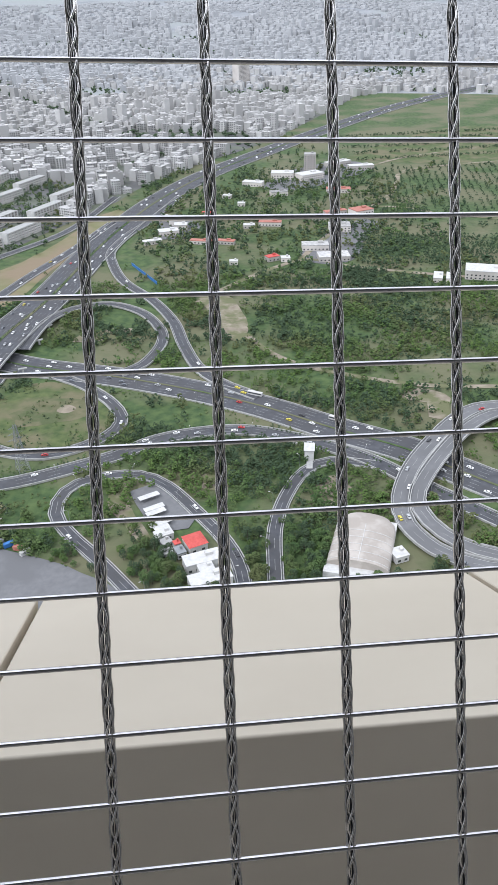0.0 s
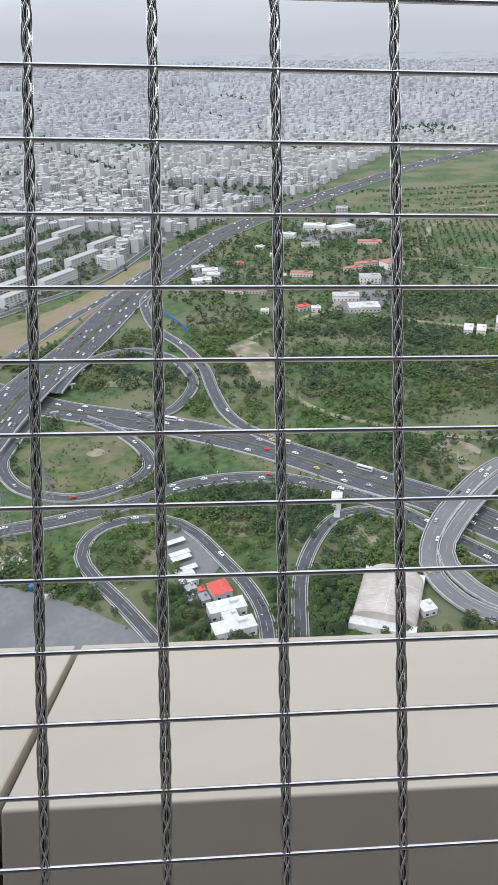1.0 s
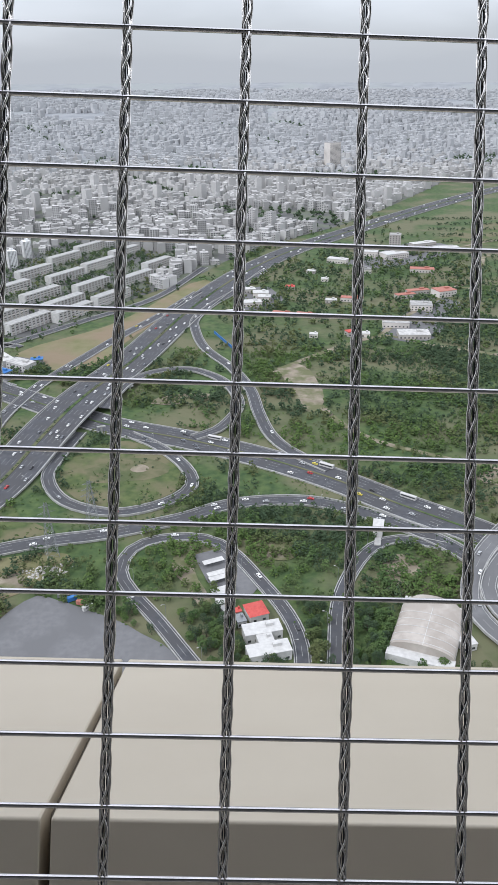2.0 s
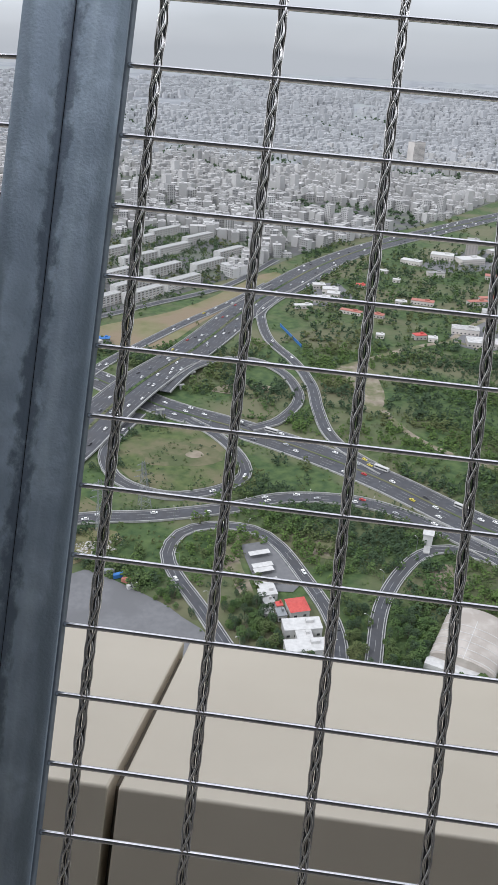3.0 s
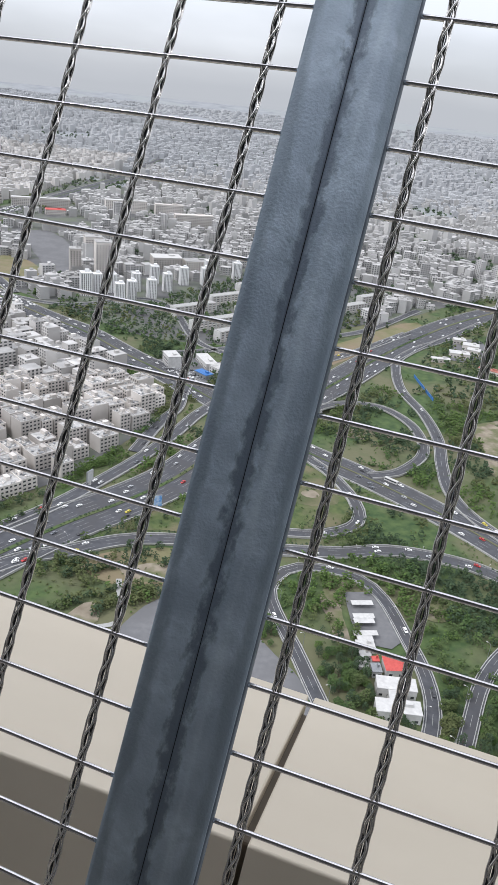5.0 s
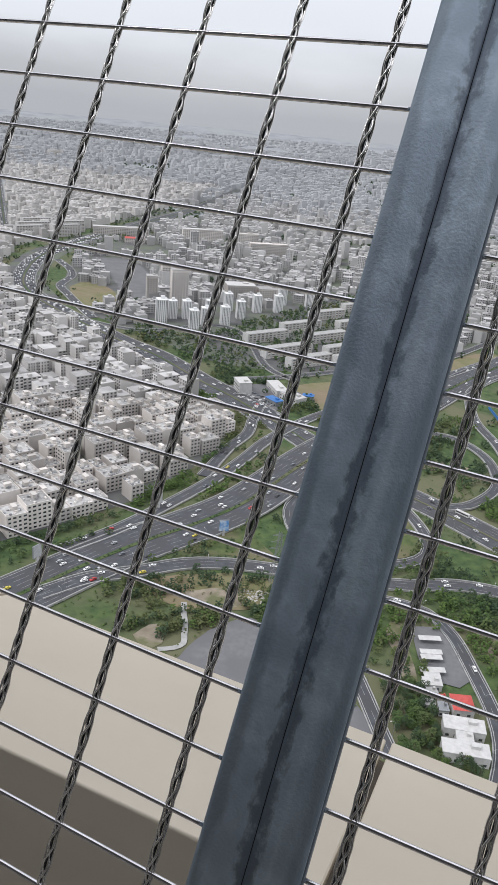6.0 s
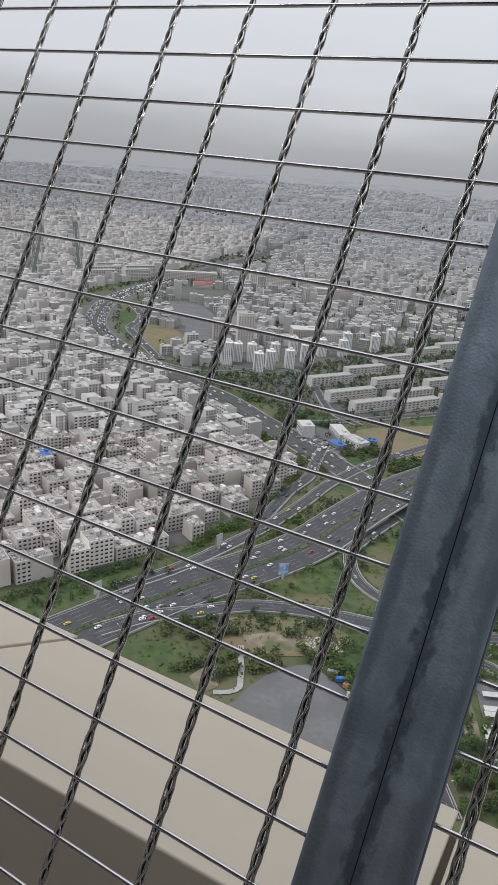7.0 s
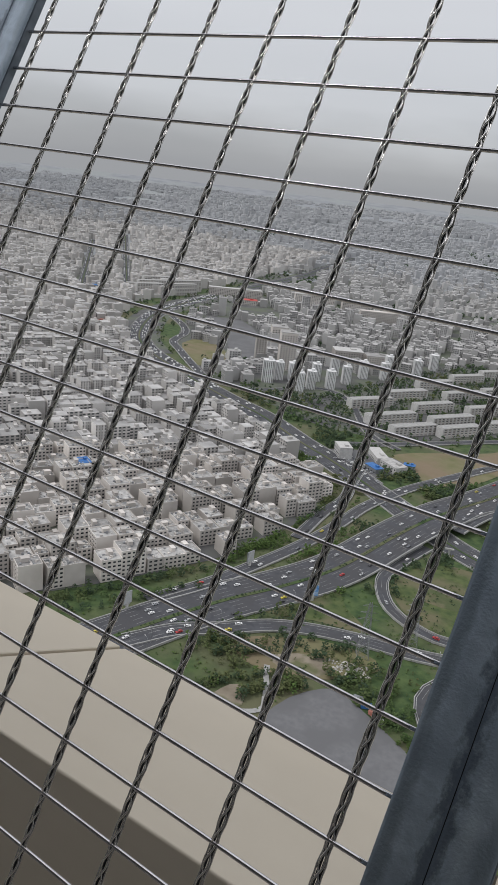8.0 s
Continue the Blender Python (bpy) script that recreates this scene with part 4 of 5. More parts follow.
slab_building("depot", -236, 690, 18, 10, 5, -30, M_BLUE, "depot canopy with a blue sheet roof", "depot", M_STEEL)
slab_building("depot", -210, 722, 12, 8, 5, 10, M_BLUE, "small blue-roofed depot shed", "depot", M_STEEL)
slab_building("depot", -278, 706, 20, 14, 12, -50, M_WHITE, "white three-storey depot office", "office")
# far landmarks
for x, y, sx, sy, h, mat, lab in ((-500, 985, 24, 22, 56, M_ROOF, "dark grey high-rise office under construction"), (-545, 985, 16, 16, 40, M_ROOF, "brown high-rise slab beside an expressway"), (-462, 1125, 46, 30, 18, M_WHITE, "white institute with blue glass walls"),
                                  (-420, 1150, 40, 26, 14, M_ROOF, "grey glass institute building"), (-830, 1420, 40, 22, 10, M_TILE, "low hall with a red roof"), (-900, 1480, 120, 16, 18, M_WHITE, "long white hospital slab"),
                                  (-740, 1560, 90, 16, 26, M_WHITE, "pale slab of flats"), (-560, 1500, 80, 16, 26, M_WALL, "pale slab of flats"), (-640, 1560, 60, 16, 30, M_WALL, "pale slab of flats"), (250, 2300, 40, 26, 70, M_ROOF, "grey high-rise in the far city"),
                                  (-1950, 2700, 60, 30, 70, M_ROOF, "distant grey high-rise slab"), (-2100, 2650, 60, 30, 70, M_ROOF, "distant grey high-rise slab"), (-880, 985, 52, 26, 12, M_BRICK, "brown brick market hall in the dense quarter"), (-850, 965, 34, 18, 9, M_BRICK, "low brown brick market hall"), (-1088, 1238, 40, 16, 10, M_BLUE, "low hall with a blue sheet roof"), (-559, 1066, 26, 26, 44, M_ROOF, "rounded dark grey office tower"), (-421, 466, 12, 14, 18.5, M_BLUE, "apartment house with a blue roof sheet")):
    slab_building("city_building", x, y, sx, sy, h, 61.3 if mat is M_BLUE and y < 700 else 35, mat, lab, "building", M_WALL)

patch("lawn", [(-690, 985), (-692, 1040), (-640, 1020), (-580, 955), (-590, 890), (-640, 920)], 0.45, M_FIELD, "dry grassy mound beside the expressway", "mound")
patch("yard", [(-800, 1215), (-735, 1245), (-610, 1110), (-565, 985), (-600, 1000), (-680, 1090)], 0.45, M_LOT, "wide grey car park", "car park")
patch("bare_earth", [(-172, 300), (-168, 313), (-160, 316), (-154, 302), (-161, 293)], 0.35, M_DIRT, "bare brown earth bed", "bare earth", 2.0)
patch("lawn", [(-196, 345), (-176, 366), (-150, 382), (-122, 392), (-105, 380), (-125, 352), (-160, 335)], 0.3, M_FIELD, "patch of dry grass beside the slip road", "grass", 3.0)
patch("lawn", [(-206, 382), (-190, 420), (-172, 455), (-150, 430), (-125, 412), (-160, 402)], 0.3, M_LAWN, "green verge between motorway and slip road", "verge", 3.0)
s = Shape()
strip(s, smooth_line([(-160, 341), (-155, 331), (-150, 323), (-146, 314), (-143, 307), (-146, 301), (-153, 296)], 4), -1.7, 1.7, plus(FLAT, 0))
whole("garden_path", s.mesh("garden_path", M_CONC), I4, "pale paved garden path", "path", kind="structure")

patch("bare_earth", [(-164, 351), (-150, 362), (-136, 371), (-127, 360), (-132, 350), (-151, 343)], 0.32, M_DIRT, "worn brown slope above the garden", "bare earth", 4.0)
patch("bare_earth", [(-44, 398), (-34, 398), (-32, 372), (-24, 352), (-18, 334), (-26, 336), (-36, 356), (-45, 376)], 0.3, M_DIRT, "worn earth slope inside the horseshoe road", "bare earth", 3.0)
patch("bare_earth", [(84, 382), (98, 386), (104, 366), (94, 350), (84, 344), (78, 352)], 0.3, M_DIRT, "worn brown slope above the hall", "bare earth", 3.0)
patch("field", [(-122, 496), (-100, 512), (-76, 514), (-58, 500), (-62, 484), (-84, 474), (-110, 478)], 0.47, M_DRY, "dry brown grass in the middle of the loop", "grass", 9.0)
patch("bare_earth", [(-84, 501), (-80, 505), (-74, 503), (-71, 498), (-74, 494), (-80, 493), (-85, 496)], 0.55, M_DIRT, "small sandy mound in the loop", "bare earth", 3.0)
patch("bare_earth", [(-80, 632), (-45, 645), (-30, 632), (-50, 618), (-85, 618)], 0.4, M_DIRT, "bare earth bank under the curved ramp", "bare earth", 3.0)
patch("bare_earth", [(168, 490), (184, 488), (200, 480), (197, 462), (191, 446), (178, 450), (182, 466), (166, 476)], 0.3, M_DIRT, "bare sandy bank beside the flyover", "bare earth", 5.0)
patch("lawn", [(317, 1310), (400, 1262), (470, 1240), (640, 1250), (820, 1450), (620, 1560), (430, 1440)], 0.3, M_LAWN, "pale green meadow beyond the park buildings", "meadow", 8.0)
patch("garden_plaza", [(11, 392), (15, 399), (22, 401), (31, 397), (33, 390), (27, 381), (18, 380), (12, 384)], 0.45, M_DIRT, "small earth-coloured garden plaza among trees", "plaza", 1.0)

patch("yard", [(150, 1140), (205, 1232), (300, 1292), (345, 1238), (260, 1150), (190, 1112)], 0.35, M_LOT, "pale paved yards between the park buildings", "yard", 6.0)
patch("yard", [(150, 825), (182, 865), (230, 950), (275, 930), (245, 880), (205, 790), (162, 788)], 0.35, M_LOT, "pale paved yards between the park buildings", "yard", 6.0)
patch("yard", [(-5, 905), (0, 990), (30, 1010), (50, 940), (30, 905)], 0.35, M_LOT, "pale paved yard between white sheds", "yard", 4.0)
for line, w in (([(150, 805), (186, 868), (240, 940), (278, 1000), (330, 985), (366, 948), (480, 890)], 7), ([(278, 1000), (308, 1036), (345, 1110), (374, 1185), (421, 1217), (560, 1240)], 8), ([(318, 1228), (420, 1300), (560, 1350)], 7)):
    s = Shape()
    strip(s, smooth_line(line), -w / 2, w / 2, plus(FLAT, -0.1))
    whole("dirt_track", s.mesh("dirt_track", M_DIRT), I4, "pale sandy dirt track through the scrub", "track", kind="structure")

# ---- far city ----
FAR_TURNS = (0.62, 0.2, 1.0, 0.45, 0.85, 0.3)
SOLID = [(x, y, 26) for x, y, k in TOWERS] + [(-460, 1120, 45), (-420, 1150, 40), (-500, 985, 36), (-830, 1420, 34), (-900, 1480, 66), (-740, 1560, 52), (-560, 1500, 46)]
GREENS = [[(-690, 985), (-692, 1040), (-640, 1020), (-580, 955), (-590, 890), (-640, 920)], [(-810, 1215), (-735, 1255), (-600, 1120), (-555, 985), (-600, 960), (-690, 1090)],
          [(-480, 800), (-500, 870), (-420, 880), (-380, 930), (-300, 830), (-225, 790), (-330, 750)], [(-380, 810), (-390, 960), (-300, 1300), (-100, 1200), (-130, 960), (-215, 815)],
          [(-900, 1250), (-890, 1400), (-700, 1420), (-720, 1280)], FIELD]
M_CITY = surface("grey_facade", (0.35, 0.343, 0.335), (0.50, 0.492, 0.482), 0.012, 0.9, by_island=0.26)
# aerial haze put into wall and roof colour: cooler, flatter than the nearer city
M_HAZED = surface("hazed_facade", (0.385, 0.39, 0.40), (0.46, 0.464, 0.472), 0.006, 0.95, by_island=0.14)
M_HAZEDROOF = surface("hazed_roof", (0.35, 0.355, 0.363), (0.42, 0.424, 0.43), 0.01, 0.95, by_island=0.14)
s, far = Shape(), Shape()
trees_far = []
step = 17.0
y = 820.0
r = random.Random(11)
while y < 4850:
    grow = 1.0 if y < 2300 else 1.0 + (y - 2300) / 3300
    x = -1.25 * y
    while x < 0.72 * y:
        cell = int((x + 5000) // 620) * 7 + int(y // 540) * 3
        t = FAR_TURNS[cell % 6]
        px, py = x + r.uniform(-4, 4) * grow, y + r.uniform(-4, 4) * grow
        x += step * grow * r.uniform(0.85, 1.15)
        if not in_view(px, py, 1) or math.hypot(px, py) > 4560:
            continue
        # streets of the quarter
        cu, cv = math.cos(t) * px + math.sin(t) * py, -math.sin(t) * px + math.cos(t) * py
        if (cu % 96) < 11 or (cv % 52) < 8:
            continue
        dist = math.hypot(px, py)
        if not inside(TOWN_B, px, py) and not (dist > 2170 and not (dist < 2950 and inside(TOWN_A, px, py))):
            continue
        if py < 2700 and (not clear_of_roads(px, py, 9) or any(math.hypot(px - a, py - b) < q for a, b, q in SOLID) or any(inside(g, px, py) for g in GREENS)):
            continue
        if not off_boulevard(px, py) or (noise.noise(Vector((px, py, 0)) * 0.0035) > 0.42):
            trees_far.append((px, py))
            continue
        if r.random() < 0.10:
            trees_far.append((px, py))
            continue
        floors = r.choice((2, 3, 4, 4, 5, 5, 6)) if r.random() < 0.975 else r.choice((8, 11))
        if dist > 4000:
            floors = r.choice((1, 2, 2, 3))
        w, d = r.uniform(11, 17) * grow, r.uniform(11, 16) * grow
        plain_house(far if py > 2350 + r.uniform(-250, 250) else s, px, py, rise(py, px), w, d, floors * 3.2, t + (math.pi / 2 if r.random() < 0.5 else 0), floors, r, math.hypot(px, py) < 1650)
    y += step * grow * 0.95
tagged(whole("far_city", s.mesh("far_city", M_CITY, M_FARPANE, M_FARROOF), I4, "dense pale grey city of flat-roofed houses to the horizon", "city"), kind="stuff")

tagged(whole("distant_city", far.mesh("distant_city", M_HAZED, M_FARPANE, M_HAZEDROOF), I4, "city of flat-roofed houses near the horizon, haze painted into its colours", "city"), kind="stuff")

# ---- trees ----
OCT = [(1, 0, 0), (0, 1, 0), (-1, 0, 0), (0, -1, 0), (0, 0, 1), (0, 0, -1)]
OCT_F = [(0, 1, 4), (1, 2, 4), (2, 3, 4), (3, 0, 4), (1, 0, 5), (2, 1, 5), (3, 2, 5), (0, 3, 5)]


def clump(s, x, y, z, q, r):
    a = r.uniform(0, 6.28)
    c, sn = math.cos(a), math.sin(a)
    vs = []
    for ox, oy, oz in OCT:
        k = q * r.uniform(0.65, 1.25)
        vs.append((x + (c * ox - sn * oy) * k, y + (sn * ox + c * oy) * k, z + oz * k * 0.8))
    s.add(vs, OCT_F)


def crown(s, x, y, z, rad, high, n, r, q):
    for _ in range(n):
        a, b = r.uniform(0, 6.28), r.uniform(-0.8, 1.0)
        rr = math.sqrt(max(0.02, 1 - b * b)) * r.uniform(0.45, 1.0)
        clump(s, x + rad * rr * math.cos(a), y + rad * rr * math.sin(a), z + high * (0.5 + 0.5 * b), q * r.uniform(0.6, 1.3), r)


def tree(seed, rad, high, mat, label):
    r = random.Random(seed)
    ob = thing("tree", I4, label, "tree", "park trees")
    s = Shape().tube([(0, 0, 0), (0.1, 0, high * 0.3), (0.05, 0.1, high * 0.75)], 0.22, 6, 0, 0.06)
    for k in range(4):
        a = k * 1.6 + seed
        s.tube([(0.05, 0, high * 0.3), (math.cos(a) * rad * 0.6, math.sin(a) * rad * 0.6, high * (0.5 + 0.06 * k))], 0.1, 4, 0, 0.03)
    piece("trunk", s.mesh("trunk", M_BARK), ob)
    s = Shape()
    crown(s, 0, 0, high * 0.22, rad, high * 0.8, 150, r, rad * 0.15)
    piece("crown", s.mesh("crown", mat), ob)
    return ob


M_FRESH = surface("fresh_leaves", (0.042, 0.082, 0.016), (0.09, 0.14, 0.032), 0.25, 0.9, by_island=0.3)
TREE_KINDS = [tree(1, 2.8, 6.5, M_LEAF, "broad-leaved green park tree"), tree(2, 2.2, 7.5, M_PINE, "dark green conifer-like park tree"), tree(3, 3.2, 6.0, M_FRESH, "fresh light green park tree"), tree(4, 1.7, 8.0, M_PINE, "slim dark park tree"),
              tree(5, 2.4, 5.0, M_LEAF, "low rounded green park tree")]
r = random.Random(21)
R3_PTS = smooth_line(R3, 30)
BLOCKED = [LOT, LAWN, [(-32, 386), (-10, 392), (6, 366), (26, 316), (22, 292), (0, 292), (-12, 340)], [(74, 288), (128, 288), (124, 322), (112, 342), (92, 344), (74, 310)], EARTH, [(-300, 712), (-262, 742), (-215, 732), (-214, 690), (-238, 668), (-268, 676)],
           [(-176, 318), (-156, 316), (-152, 298), (-175, 290)]]
PARK_SPOTS = [(x, y, max(sx, sy) * 0.62) for x, y, sx, sy, h, m in PARK] + [(x, y, 34) for x, y in ((-248, 838), (-285, 862))]


def plantable(x, y, gap=2.5):
    if not in_view(x, y, 2) or inside(TOWN_A, x, y) or any(inside(b, x, y) for b in BLOCKED):
        return False
    if any(math.hypot(x - a, y - b) < q for a, b, q in PARK_SPOTS):
        return False
    return clear_of_roads(x, y, gap)


placed, tree_spots = 0, []
while len(tree_spots) < 5600:
    y = r.uniform(285, 760)
    x = r.uniform(-330, 330)
    n = noise.noise(Vector((x, y, 0)) * 0.018) + 0.5 * noise.noise(Vector((x, y, 9)) * 0.06)
    wood = 0.3 + n
    if -20 < x < 150 and y < 440:
        wood += 0.6
    if 60 < x and 540 < y:
        wood += 0.1
    if inside(FIELD, x, y):
        wood = -1
    if x < -120 and y < 460:
        wood -= 0.25
    if r.random() < wood and plantable(x, y):
        tree_spots.append((x, y))
    placed += 1
    if placed > 70000:
        break
# hedges and rows
for a, b, n in (((-310, 290), (-250, 412), 60), ((-247, 420), (-235, 500), 44), ((-234, 515), (-236, 595), 36), ((-290, 300), (-240, 390), 24), ((-181, 297), (-158, 333), 34), ((-158, 306), (-152, 320), 20), ((-146, 322), (-134, 336), 30), ((-150, 330), (-140, 342), 22), ((-119, 347), (-113, 362), 20), ((-190, 330), (-166, 352), 30)):
    for k in range(n):
        t = (k + r.random()) / n
        tree_spots.append((a[0] + (b[0] - a[0]) * t + r.uniform(-3, 3), a[1] + (b[1] - a[1]) * t + r.uniform(-3, 3)))
tree_spots.sort(key=lambda q: math.hypot(q[0], q[1]))
for k, (x, y) in enumerate(tree_spots[:290]):
    kind = TREE_KINDS[r.choice((0, 0, 1, 2, 3, 4))]
    m = pose(x, y, 0.0, 0, 0, r.uniform(0, 360)) @ Matrix.Scale(r.uniform(0.6, 1.15), 4)
    if k < 5:
        TREE_KINDS[k].matrix_world = m
    else:
        copy_thing(kind, m)
s, s2, s3 = Shape(), Shape(), Shape()
for x, y in tree_spots[290:]:
    big = r.uniform(0.5, 1.25)
    sel = noise.noise(Vector((x, y, 4)) * 0.012) + r.uniform(-0.25, 0.25)
    sh = s2 if sel > 0.12 else (s3 if sel < -0.22 else s)
    crown(sh, x, y, 0.2, 2.5 * big, 5.4 * big, 22 if y < 480 else 13, r, (0.72 if y < 480 else 0.95) * big)
n_far = 0
while n_far < 5200:
    y = r.uniform(600, 2250)
    x = r.uniform(-520, 900)
    n_far += 1
    n = noise.noise(Vector((x, y, 0)) * 0.008) + 0.5 * noise.noise(Vector((x, y, 9)) * 0.03)
    east = plantable(x, y, 4) and (not inside(TOWN_B, x, y) or any(inside(g, x, y) for g in GREENS[2:4])) and not inside(FIELD, x, y) and not (x > 320 and y > 1240)
    if r.random() < 0.6 + n and east:
        big = r.uniform(0.8, 1.5)
        crown(s2 if r.random() < 0.6 else s, x, y, 0.2, 2.8 * big, 5.5 * big, 8, r, 1.3 * big)
tries = 0
while tries < 2600:
    tries += 1
    x, y = r.uniform(-30, 340), r.uniform(760, 1260)
    if plantable(x, y, 3) and not inside(TOWN_B, x, y) and r.random() < 0.75 + noise.noise(Vector((x, y, 2)) * 0.015):
        big = r.uniform(0.8, 1.4)
        crown(s2 if r.random() < 0.5 else s, x, y, 0.2, 2.8 * big, 5.5 * big, 7, r, 1.35 * big)
tries = 0
while tries < 3600:
    tries += 1
    x, y = r.uniform(-520, -90), r.uniform(760, 1300)
    if clear_of_roads(x, y, 3) and any(inside(g, x, y) for g in GREENS[2:4]) and not inside(FIELD, x, y) and not any(abs((x - a) * 0.530 + (y - b) * 0.848) < l / 2 + 2 and abs(-(x - a) * 0.848 + (y - b) * 0.530) < 9 for a, b, l in SLABS):
        big = r.uniform(0.7, 1.25)
        crown(s2 if r.random() < 0.6 else s, x, y, 0.3, 2.6 * big, 5.2 * big, 7, r, 1.25 * big)
for k in range(9000):
    x, y = r.uniform(-330, 330), r.uniform(285, 620)
    n = noise.noise(Vector((x, y, 3)) * 0.03) + 0.4 * noise.noise(Vector((x, y, 8)) * 0.1)
    if r.random() < 0.42 + n and plantable(x, y, 1.2):
        crown(s3 if r.random() < 0.4 else s, x, y, 0.0, 1.1, 1.3, 3, r, 0.6)
for _ in range(420):
    x, y = r.uniform(-138, -44), r.uniform(440, 545)
    if inside(LAWN, x, y) and noise.noise(Vector((x, y, 6)) * 0.06) > 0.02:
        crown(s if r.random() < 0.6 else s2, x, y, 0.4, 1.0, 1.3, 4, r, 0.5)
for i in range(5):
    for j in range(120):
        x, y = 330 + 4.2 * j + r.uniform(-2, 2), 1290 + 52 * i + 0.12 * j + r.uniform(-5, 5)
        if r.random() < 0.75 and clear_of_roads(x, y, 4):
            crown(s2, x, y, 0.2, 2.6, 4.6, 5, r, 1.4)
SCRUB = [(93, 789), (320, 742), (330, 560), (250, 545), (180, 528), (100, 592), (78, 660)]
for _ in range(5200):
    x, y = r.uniform(70, 340), r.uniform(520, 800)
    if inside(SCRUB, x, y) and clear_of_roads(x, y, 3) and r.random() < 0.72 + 0.8 * noise.noise(Vector((x, y, 5)) * 0.02):
        crown(s2 if r.random() < 0.7 else s, x, y, 0.0, 1.5, 2.2, 4, r, 0.8)
for i in range(24):
    for j in range(30):
        x, y = 300 + 11 * i + r.uniform(-1.5, 1.5) + 2 * j, 955 + 9 * j + r.uniform(-1.5, 1.5)
        if r.random() < 0.86 and clear_of_roads(x, y, 4):
            crown(s2, x, y, 0.1, 2.0, 4.2, 5, r, 1.1)
WOOD = [(228, 874), (334, 865), (430, 830), (400, 745), (300, 755), (206, 782)]
for i in range(34):
    for j in range(24):
        x, y = 206 + 6.8 * i + r.uniform(-1.6, 1.6), 748 + 5.6 * j + r.uniform(-1.6, 1.6)
        if inside(WOOD, x, y) and clear_of_roads(x, y, 3) and r.random() < 0.9:
            crown(s2, x, y, 0.1, 2.1, 5.0, 6, r, 1.15)
for x, y in trees_far:
    if r.random() < 0.55 and math.hypot(x, y) < 3400:
        crown(s2, x, y, rise(y, x), 5.0, 8.0, 6, r, 3.0)
for _ in range(1300):
    q = r.choice(R3_PTS)
    a, k = r.uniform(0, 6.28), r.uniform(24, 75)
    x, y = q.x + k * math.cos(a), q.y + k * math.sin(a)
    if clear_of_roads(x, y, 9) and not inside(TOWN_A, x, y) and 640 < y < 2300 and in_view(x, y, 2):
        big = r.uniform(0.8, 1.5)
        crown(s2 if r.random() < 0.55 else s, x, y, 0.2, 2.7 * big, 5.4 * big, 7, r, 1.3 * big)
for q in smooth_line(R1, 3.2):
    if 290 < q.y < 1000 and r.random() < 0.8:
        crown(s2, q.x + r.uniform(-0.6, 0.6), q.y, R1_LIFT(q) + 0.2, 0.9, 1.3, 3, r, 0.6)
for q in smooth_line(COLL, 3.0):
    if r.random() < 0.7:
        crown(s2, q.x - 3.5 + r.uniform(-0.6, 0.6), q.y + 8.2, 0.2, 1.0, 1.5, 3, r, 0.7)
tagged(whole("woodland", s.mesh("woodland", M_LEAF), I4, "green park trees and shrubs in loose groups", "trees"), kind="stuff")
tagged(whole("dark_woodland", s2.mesh("dark_woodland", M_PINE), I4, "dark green plantation trees", "trees"), kind="stuff")
tagged(whole("fresh_woodland", s3.mesh("fresh_woodland", M_FRESH), I4, "light green shrubs on the verges", "trees"), kind="stuff")

# ---- vehicles ----
WHEEL = Shape().tube([(0, -0.11, 0), (0, 0.11, 0)], 0.32, 10).mesh("wheel", M_TYRE)


def car(colour, word):
    ob = thing("car", I4, "%s saloon car on the road" % word, "car", "traffic")
    prof = [(-2.2, 0.3), (2.2, 0.3), (2.25, 0.75), (1.2, 0.92), (0.5, 1.42), (-1.2, 1.45), (-1.75, 1.0), (-2.2, 0.95)]
    n = len(prof)
    vs = [(px, sy * (0.85 if pz < 1 else 0.68), pz) for sy in (-1, 1) for px, pz in prof]
    fs = [tuple(range(n)), tuple(reversed(range(n, 2 * n)))] + [(i, i + n, (i + 1) % n + n, (i + 1) % n) for i in range(n)]
    piece("body", Shape().add(vs, fs).mesh("body", paint("car_" + word, colour)), ob)
    glass = Shape().add([(1.16, -0.7, 0.98), (1.16, 0.7, 0.98), (0.56, 0.6, 1.40), (0.56, -0.6, 1.40)], ((0, 1, 2, 3),)).add([(-1.74, -0.7, 1.06), (-1.74, 0.7, 1.06), (-1.28, 0.6, 1.43), (-1.28, -0.6, 1.43)], ((3, 2, 1, 0),))
    for sy in (-1, 1):
        glass.add([(0.95, sy * 0.80, 1.0), (0.42, sy * 0.71, 1.36), (-1.1, sy * 0.71, 1.38), (-1.5, sy * 0.80, 1.02)], ((0, 1, 2, 3),))
    piece("glazing", glass.mesh("glazing", M_PANE), ob)
    for px in (-1.35, 1.35):
        for sy in (-0.78, 0.78):
            piece("wheel", WHEEL, ob, pose(px, sy, 0.32))
    return ob


CARS = [car((0.78, 0.78, 0.77), "white"), car((0.42, 0.43, 0.44), "silver"), car((0.05, 0.05, 0.055), "black"), car((0.16, 0.17, 0.19), "grey"), car((0.45, 0.04, 0.04), "red"), car((0.60, 0.50, 0.06), "yellow")]
used = set()
r = random.Random(5)


